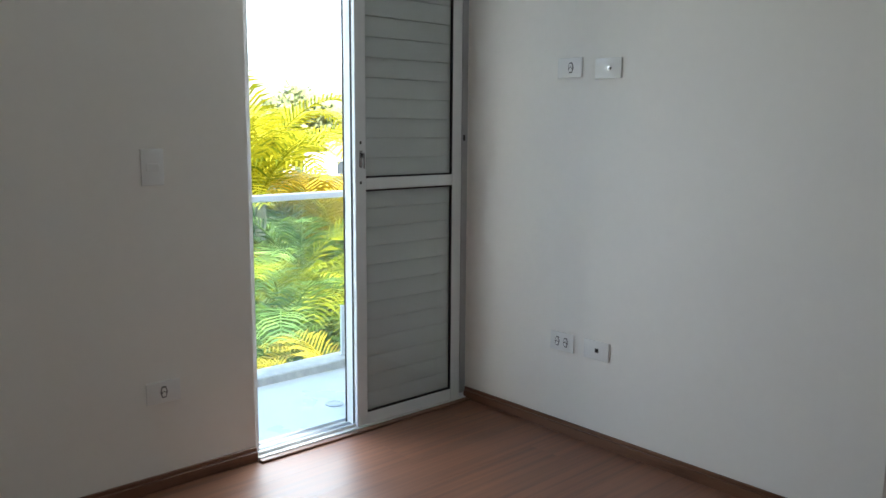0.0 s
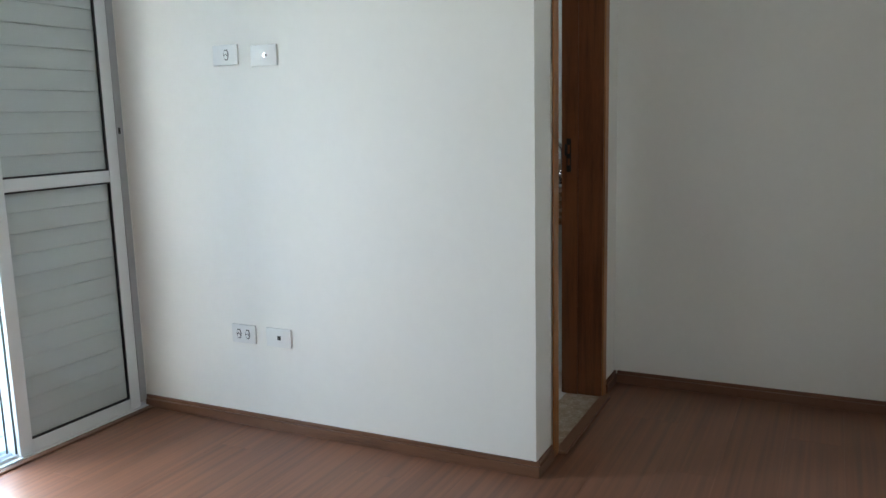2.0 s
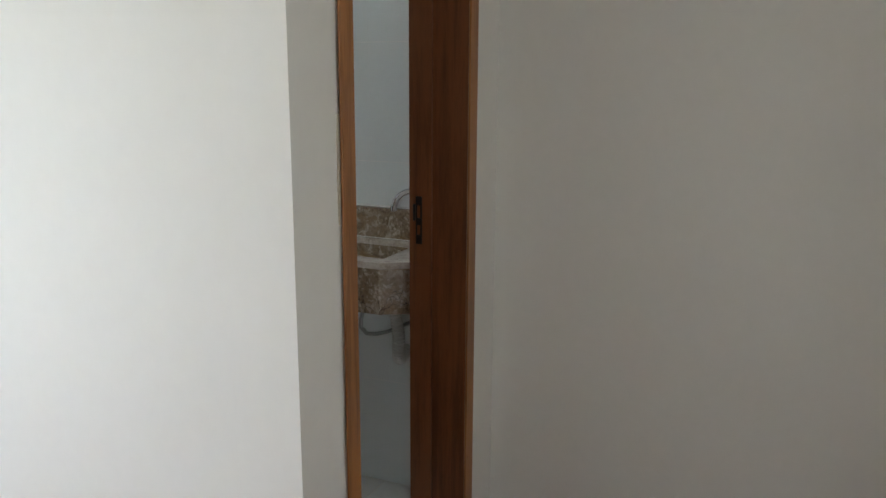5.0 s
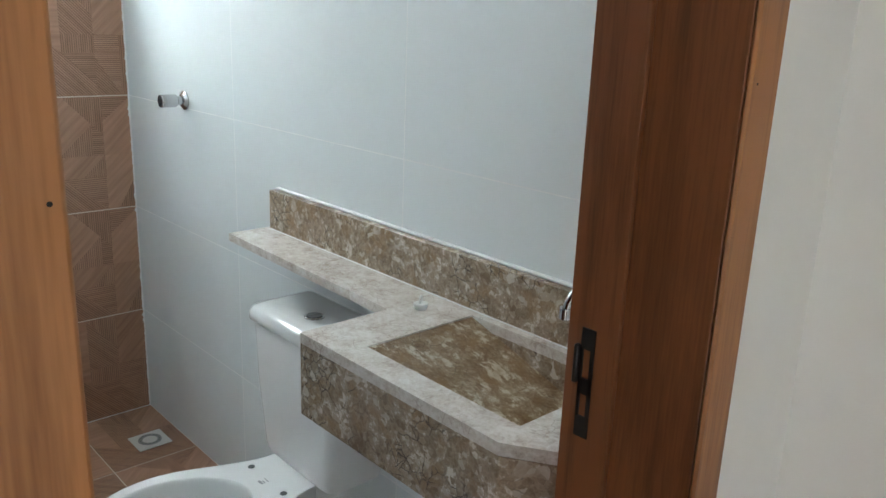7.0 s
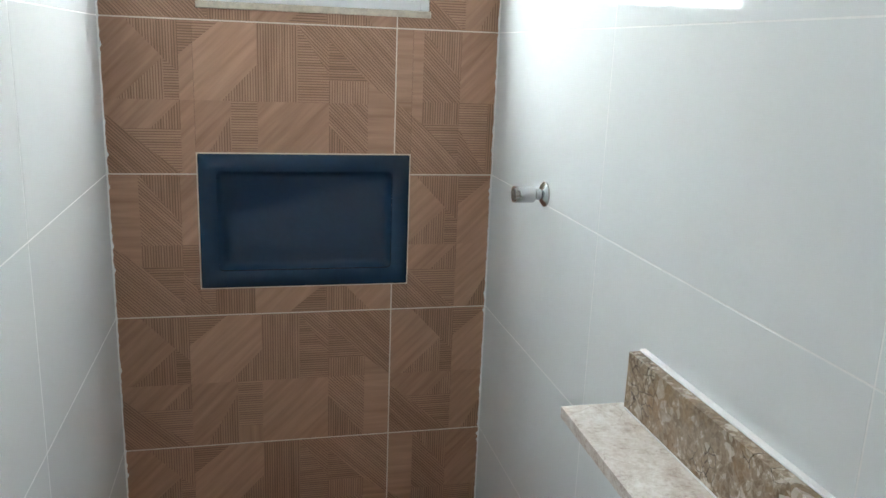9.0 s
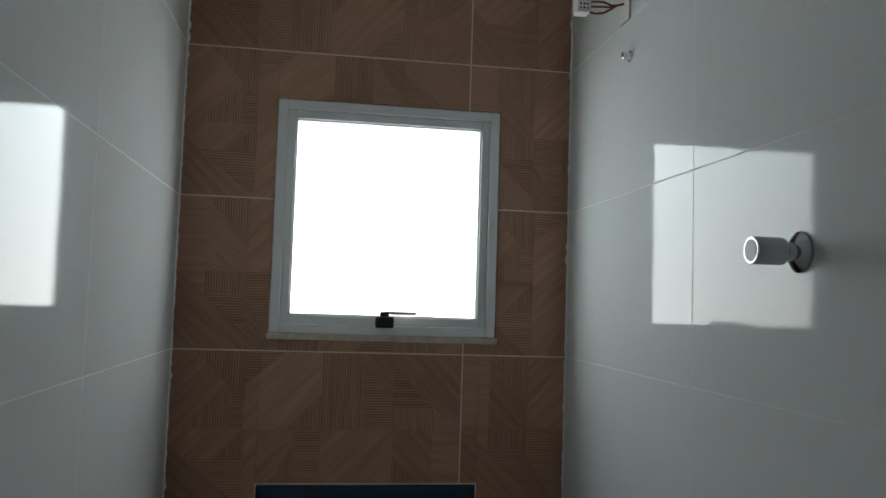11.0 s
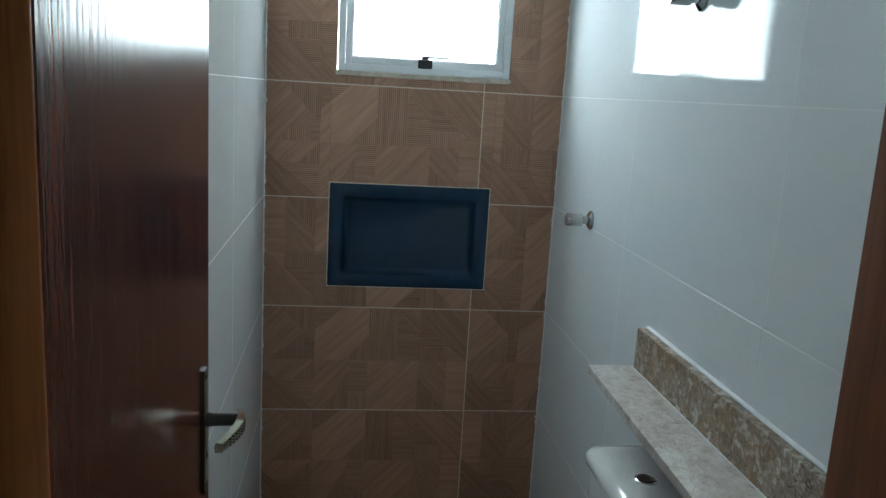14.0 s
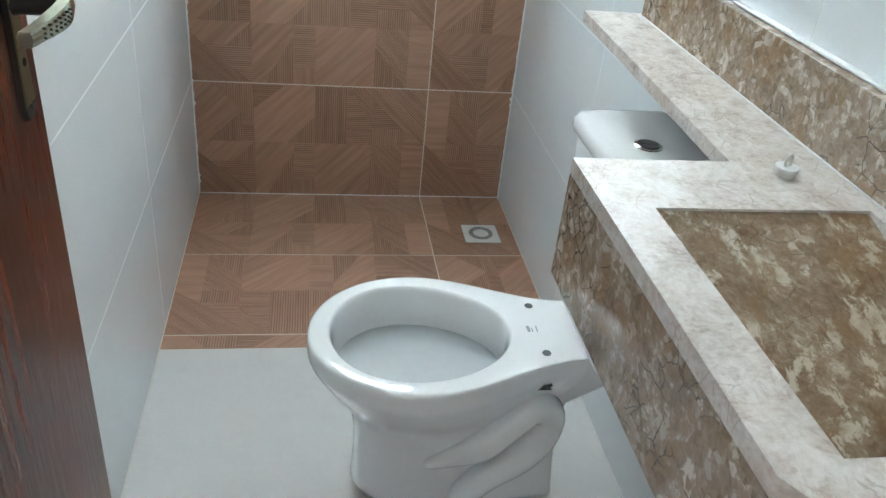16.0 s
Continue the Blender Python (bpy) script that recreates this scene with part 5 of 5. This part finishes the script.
for s0 in (-1, 1):
    bm = bmesh.new()
    arc_ = [(0.0183 * math.cos(radians(a)), s0 * max(0.0006, 0.0183 * math.sin(radians(a)))) for a in range(0, 181, 15)]
    loft(bm, [[Vector((0.920 + px, -1.300 + py, z)) for px, py in arc_] for z in (0.7838, 0.7862)], smooth=False)
    part("button_half", bm, DARK_CHROME, fb, "chrome flush button half, darkened for its reflections")

# ---- shower fittings ----
def valve(y, z, length, r, label):
    e = thing("shower_valve", (XR, y, z), label, "valve", "shower valves")
    bm = bmesh.new()
    turned(bm, (XR - 0.0005, y, z), (-1, 0, 0), [(0, r * 1.5), (0.004, r * 1.48), (0.010, r * 1.1), (0.014, r * 0.68), (0.030, r * 0.66)])
    part("flange", bm, VALVE_CHROME, e)
    bm = bmesh.new()
    turned(bm, (XR - 0.026, y, z), (-1, 0, 0), [(0, r * 0.7), (0.004, r * 0.97), (0.008, r), (length - 0.003, r), (length, r * 0.94)])
    kn = part("knob", bm, VALVE_CHROME, e, "plain chrome cylinder knob")
    bm = bmesh.new()
    turned(bm, (XR - 0.026 - length, y, z), (-1, 0, 0), [(-0.002, r * 0.80), (0.0006, r * 0.78)])
    part("knob_cap", bm, KNOB_END, kn)
    return e


valve(-0.440, 1.194, 0.052, 0.0195, "chrome shower tap on the white tiled wall")
valve(-1.073, 1.781, 0.050, 0.0195, "chrome stop valve high on the white tiled wall")
bm = bmesh.new()
turned(bm, (XR - 0.0005, -0.431, 2.255), (-1, 0, 0), [(0, 0.013), (0.003, 0.013), (0.004, 0.009), (0.018, 0.0085), (0.020, 0.006)])
solid("shower_outlet", bm, CHROME, "capped chrome shower outlet in the tiled wall", "shower outlet")
wires = thing("shower_wiring", (XR, -0.40, 2.37), "loose red wires with a white connector out of a wall box", "wiring")
part("wall_box", boxes((XR - 0.006, XR - 0.0005, -0.430, -0.372, 2.340, 2.425), bev=0.002), PLASTIC, wires, "white wall box cover")
for i, dz in enumerate((0.014, 0.002, -0.014)):
    bm = bmesh.new()
    rows = [(XR - 0.004, -0.400, 2.385), (XR - 0.022, -0.399, 2.380), (XR - 0.034, -0.397 + 0.003 * i, 2.376 + dz * 0.25), (XR - 0.052, -0.395, 2.374 + dz * 0.9), (XR - 0.070, -0.393, 2.373 + dz), (XR - 0.087, -0.392, 2.373 + dz * 0.8)]
    tube(bm, [Vector(rows[q]).lerp(Vector(rows[q + 1]), h / 3) for q in range(len(rows) - 1) for h in range(3)] + [Vector(rows[-1])], 0.0024, n=8)
    part("wire", bm, WIRE, wires)
con = part("connector", boxes((XR - 0.118, XR - 0.086, -0.410, -0.374, 2.355, 2.392), bev=0.003), PLASTIC, wires, "white ceramic connector block")
bm = bmesh.new()
for i in range(3):
    for j in range(3):
        turned(bm, (XR - 0.110 + i * 0.008, -0.4095, 2.364 + j * 0.0095), (0, -1, 0), [(0, 0.0024), (0.001, 0.0024)], n=8)
part("terminal", bm, HOLE, con)

# ---- shower floor drain ----
dr = thing("floor_drain", (0.915, -0.258, 0), "square white plastic shower drain with a round grate", "drain")
bm = bmesh.new()
box(bm, 0.857, 0.973, -0.314, -0.203, -0.001, 0.0035, bev=0.0015)
part("plate", bm, PLASTIC, dr)
bm = bmesh.new()
loft(bm, [ring((0.915, -0.258, 0.0034), (1, 0, 0), (0, 1, 0), 0.040), ring((0.915, -0.258, 0.0052), (1, 0, 0), (0, 1, 0), 0.039), ring((0.915, -0.258, 0.0052), (1, 0, 0), (0, 1, 0), 0.026), ring((0.915, -0.258, 0.0034), (1, 0, 0), (0, 1, 0), 0.025)])
gr = part("grate", bm, PLASTIC_GREY, dr, "grey slotted ring")
bm = bmesh.new()
for i in range(16):
    a = 2 * math.pi * i / 16
    p = Vector((0.915 + 0.0325 * math.cos(a), -0.258 + 0.0325 * math.sin(a), 0))
    turned(bm, (p.x, p.y, 0.0050), (0, 0, 1), [(0, 0.0022), (0.0007, 0.0022)], n=6)
part("slot", bm, HOLE, gr)

# ---- pieces of walls and floors ----
def piece(name, me, parent, loc=(0, 0, 0)):
    ob = new(name, me)
    ob.parent = parent
    ob.location = loc
    return ob


_tile_meshes = {}
def white_tile(parent, axis_x, face, y0, y1, z0, z1, material=None):
    """A glossy tile on a side wall: face is the x of its front, axis_x the way it looks."""
    key = (axis_x, round(y1 - y0, 4), round(z1 - z0, 4))
    if key not in _tile_meshes:
        bm = bmesh.new()
        w, h = y1 - y0, z1 - z0
        b = 0.0004
        back = [Vector((0, 0, 0)), Vector((0, w, 0)), Vector((0, w, h)), Vector((0, 0, h))]
        mid = [p + Vector((axis_x * (TT - b), 0, 0)) for p in back]
        front = [Vector((axis_x * TT, b, b)), Vector((axis_x * TT, w - b, b)), Vector((axis_x * TT, w - b, h - b)), Vector((axis_x * TT, b, h - b))]
        loft(bm, [back, mid, front], smooth=False)
        _tile_meshes[key] = mesh("tile", bm, material or WHITE_TILE)
    return piece("tile", _tile_meshes[key], parent, (face - axis_x * TT, y0, z0))


G, GP = 0.0013, 0.0019
rows_z = [(k * H, min((k + 1) * H, HC)) for k in range(7)]
cols_y = [(-TW, 0.0), (-2 * TW, -TW), (YD1, -2 * TW)]
for y0, y1 in cols_y:
    for z0, z1 in rows_z:
        white_tile(wall_e, -1, XR, y0 + G, y1 - G, z0 + G, z1 - G)
        white_tile(wall_w, 1, XL, y0 + G, y1 - G, z0 + G, z1 - G)

D, U, R, L = math.pi / 2, 0.0, math.pi / 4, -math.pi / 4
# marquetry print: corners in tile widths and heights from the top left, grain angle, grooves, tone
PRINT_A = [
    ([(.08, 0), (.25, 0), (.25, .33), (.20, .24)], D, 1, .20), ([(0, 0), (.08, 0), (.20, .24), (.05, .51), (0, .51)], R, 0, .20), ([(.20, .24), (.20, .51), (.05, .51)], D, 1, .18), ([(.20, .24), (.25, .33), (.25, .51), (.20, .51)], U, 1, .16),
    ([(.25, 0), (.39, 0), (.25, .22)], U, 1, .18), ([(.39, 0), (.51, 0), (.51, .27), (.39, .51), (.25, .51), (.25, .22)], R, 0, .25), ([(.51, .27), (.51, .51), (.39, .51)], D, 1, .18),
    ([(.51, 0), (.65, 0), (.65, .51), (.51, .51)], D, 1, .17), ([(.65, 0), (.76, 0), (.76, .33)], L, 1, .18), ([(.65, 0), (.76, .33), (.76, .51), (.65, .51)], U, 1, .23),
    ([(.76, 0), (1, 0), (1, .51), (.90, .36), (.76, .10)], L, 1, .21), ([(.76, .10), (.90, .36), (.76, .36)], U, 1, .15), ([(.76, .36), (.90, .36), (.90, .51), (.76, .51)], D, 1, .20), ([(.90, .36), (1, .51), (.90, .51)], U, 0, .18),
    ([(0, .51), (.25, .51), (.15, .70), (.06, .70), (0, .60)], R, 0, .21), ([(.25, .51), (.25, .70), (.15, .70)], D, 1, .17), ([(.06, .70), (.25, .70), (.25, 1)], U, 1, .22), ([(0, .60), (.06, .70), (.25, 1), (0, 1)], L, 1, .16),
    ([(.25, .51), (.42, .51), (.42, .60), (.30, 1), (.25, 1)], R, 0, .24), ([(.42, .60), (.42, 1), (.30, 1)], D, 1, .18), ([(.42, .51), (.51, .51), (.51, .86), (.42, .86)], U, 1, .24), ([(.42, .86), (.51, .86), (.51, 1), (.42, 1)], D, 0, .18),
    ([(.51, .51), (.76, .51), (.76, .66), (.62, 1), (.51, 1)], R, 0, .25), ([(.76, .66), (.76, 1), (.62, 1)], R, 0, .18),
    ([(.76, .51), (.90, .51), (.90, 1), (.76, .66)], L, 1, .22), ([(.76, .66), (.90, 1), (.76, 1)], D, 1, .18), ([(.90, .51), (1, .51), (1, 1), (.90, 1)], U, 0, .23)]
PRINT_B = [([(1 - u, 1 - v) for u, v in pts], a, g, t) for pts, a, g, t in PRINT_A]


def clip(poly, axis, limit, keep_low):
    out = []
    for i, p in enumerate(poly):
        q = poly[(i + 1) % len(poly)]
        a = (p[axis] <= limit) == keep_low or p[axis] == limit
        b = (q[axis] <= limit) == keep_low or q[axis] == limit
        if a:
            out.append(p)
        if a != b:
            k = (limit - p[axis]) / (q[axis] - p[axis])
            out.append((p[0] + (q[0] - p[0]) * k, p[1] + (q[1] - p[1]) * k))
    return out


def printed_tile(parent, pattern, shift, regions, to_world, seed):
    """A wood-print tile; regions are the rectangles of it that are laid, in metres from its top left corner."""
    bm = bmesh.new()
    uvl = bm.loops.layers.uv.new("grain")
    gl_, tl_ = bm.faces.layers.float.new("groove"), bm.faces.layers.float.new("tone")
    r = random.Random(seed)
    for x0, x1, y0, y1 in regions:
        vs = []
        for n in (0.0, TT - 0.0006):
            vs.append([bm.verts.new(to_world(x, y, n)) for x, y in ((x0, y0), (x1, y0), (x1, y1), (x0, y1))])
        for i in range(4):
            bm.faces.new((vs[0][i], vs[0][(i + 1) % 4], vs[1][(i + 1) % 4], vs[1][i])).material_index = 1
        bm.faces.new(vs[1]).material_index = 1
        bm.faces.new(list(reversed(vs[0]))).material_index = 1
        for pts, ang, groove, tone in pattern:
            poly = [((u - shift) * TW, v * H) for u, v in pts]
            for ax, lim, low in ((0, x0 + 0.0004, False), (0, x1 - 0.0004, True), (1, y0 + 0.0004, False), (1, y1 - 0.0004, True)):
                poly = clip(poly, ax, lim, low)
                if len(poly) < 3:
                    break
            if len(poly) < 3:
                continue
            clean = [p for i, p in enumerate(poly) if (Vector(p) - Vector(poly[i - 1])).length > 1e-5]
            if len(clean) < 3:
                continue
            f = bm.faces.new([bm.verts.new(to_world(x, y, TT)) for x, y in clean])
            ca, sa = math.cos(ang), math.sin(ang)
            du, dv = r.uniform(0, 9), r.randrange(0, 900) * 0.0068
            for lp, (x, y) in zip(f.loops, clean):
                lp[uvl].uv = (x * ca - y * sa + du, x * sa + y * ca + dv)
            f[gl_], f[tl_] = groove, tone * 0.9 + r.uniform(0, 0.12)
    me = bpy.data.meshes.new("tile")
    bm.to_mesh(me)
    bm.free()
    me.materials.append(WOOD_TILE)
    me.materials.append(TILE_BACK)
    return piece("tile", me, parent)


def around(x0, x1, z0, z1, hole):
    """The rectangles of a tile that a hole leaves over, in the wall's x and z."""
    hx0, hx1, hz0, hz1 = hole
    if hx0 >= x1 or hx1 <= x0 or hz0 >= z1 or hz1 <= z0:
        return [(x0, x1, z0, z1)]
    out = []
    a, b = max(hx0, x0), min(hx1, x1)
    if a > x0:
        out.append((x0, a, z0, z1))
    if b < x1:
        out.append((b, x1, z0, z1))
    if hz0 > z0:
        out.append((a, b, z0, max(hz0, z0)))
    if hz1 < z1:
        out.append((a, b, min(hz1, z1), z1))
    return out


LAID = ((0, 1), (0, 0), (1, 0), (0, 1), (1, 0), (0, 1), (1, 0))   # which way up each wall tile is laid, row by row
k = 0
for i, (z0, z1) in enumerate(rows_z):
    for j, (x0, x1) in enumerate(((XL, TW), (TW, XR))):
        regs = [(x0 + GP, x1 - GP, z0 + GP, z1 - GP)]
        for hole in ((WX0, WX1, WZ0, WZ1), (NX0, NX1, NZ0, NZ1)):
            regs = [q for rg in regs for q in around(*rg, hole)]
        top = (i + 1) * H
        printed_tile(wall_n, PRINT_B if LAID[i][j] else PRINT_A, 0.0, [(a - x0, b - x0, top - d, top - c) for a, b, c, d in regs],
                     lambda x, y, n, x0=x0, top=top: Vector((x0 + x, YW + TT - n, top - y)), k)
        k += 1
def ragged(name, pts, w, n, seed, out):
    """A rough bead of white grout smeared along a corner, from pts[0] to pts[1]."""
    r = random.Random(seed)
    bm = bmesh.new()
    p0, p1 = Vector(pts[0]), Vector(pts[1])
    rings = []
    u = Vector(out[0])
    v = Vector(out[1])
    for i in range(n + 1):
        p = p0.lerp(p1, i / n)
        a = w * r.uniform(0.55, 1.0) * (1.7 if r.random() < 0.08 else 1.0)
        c = w * r.uniform(0.4, 0.8)
        rings.append([p - u * 0.001 - v * 0.001, p + u * a - v * 0.001, p + u * a * 0.5 + v * c * 0.35, p - u * 0.001 + v * c])
    loft(bm, rings, smooth=False)
    return part(name, bm, GROUT, wall_n, "rough white grout bead")


ragged("corner_grout", ((XL, YW, 0.0), (XL, YW, HC)), 0.0065, 260, 1, ((1, 0, 0), (0, -1, 0)))
ragged("corner_grout", ((XR, YW, 0.0), (XR, YW, HC)), 0.0065, 260, 2, ((-1, 0, 0), (0, -1, 0)))
ragged("floor_grout", ((XL, YW, 0.0), (XR, YW, 0.0)), 0.004, 90, 3, ((0, -1, 0), (0, 0, 1)))
plaster = random.Random(11)
bm = bmesh.new()
rings = []
for i in range(41):
    z = 1.16 + 0.22 * i / 40
    w = 0.0012 + 0.0050 * math.sin(math.pi * i / 40) * plaster.uniform(0.5, 1.0)
    rings.append([Vector((0.0112, YD0 + 0.001, z)), Vector((0.0112, YD0 - 0.0045, z)), Vector((0.0112 - w * 0.5, YD0 - 0.0035, z)), Vector((0.0112 - w, YD0 + 0.001, z))])
loft(bm, rings, smooth=False)
part("plaster_patch", bm, MORTAR, door_frame, "rough unpainted plaster along the trim")
YF = -0.838
for i, (y1, y0) in enumerate(((0.0, -H), (-H, -2 * H), (-2 * H, YF))):
    for j, (x0, x1) in enumerate(((XL, TW), (TW, XR))):
        printed_tile(floor_bath, PRINT_B if (i + j) % 2 else PRINT_A, 0.0, [(GP, x1 - x0 - GP, GP, y1 - y0 - GP)],
                     lambda x, y, n, x0=x0, y1=y1: Vector((x0 + x, y1 - y, -TT + n)), 50 + k)
        k += 1
for y0, y1 in ((-1.95, YF), (YD1, -1.95)):
    bm = bmesh.new()
    box(bm, XL + 0.001, XR - 0.001, y0 + 0.001, y1 - 0.001, -TT, 0.0005, bev=0.0006)
    piece("tile", mesh("tile", bm, FLOOR_TILE), floor_bath)

# laminate planks along x, staggered row by row
PW, PL = 0.192, 1.285
y = YB
r = 0
while y > YS + 0.005:
    y0 = max(YS, y - PW)
    limit = XS if y0 >= YD0 - 0.001 else XE
    if y > YD0 > y0:
        spans = [(y0, YD0 - 0.0005, XE), (YD0 - 0.0005, y, XS)]
    else:
        spans = [(y0, y, XE if y <= YD0 else XS)]
    for a, b, lim in spans:
        x = XW - (r % 3) * 0.43
        while x < lim:
            x0, x1 = max(x, XW), min(x + PL, lim)
            if x1 - x0 > 0.01:
                bm = bmesh.new()
                box(bm, 0, x1 - x0 - 0.0002, 0, b - a - 0.0002, -0.0098, 0, bev=0.0003)
                piece("plank", mesh("plank", bm, LAMINATE), floor_bed, (x0, a, ZF))
            x += PL
    y -= PW
    r += 1
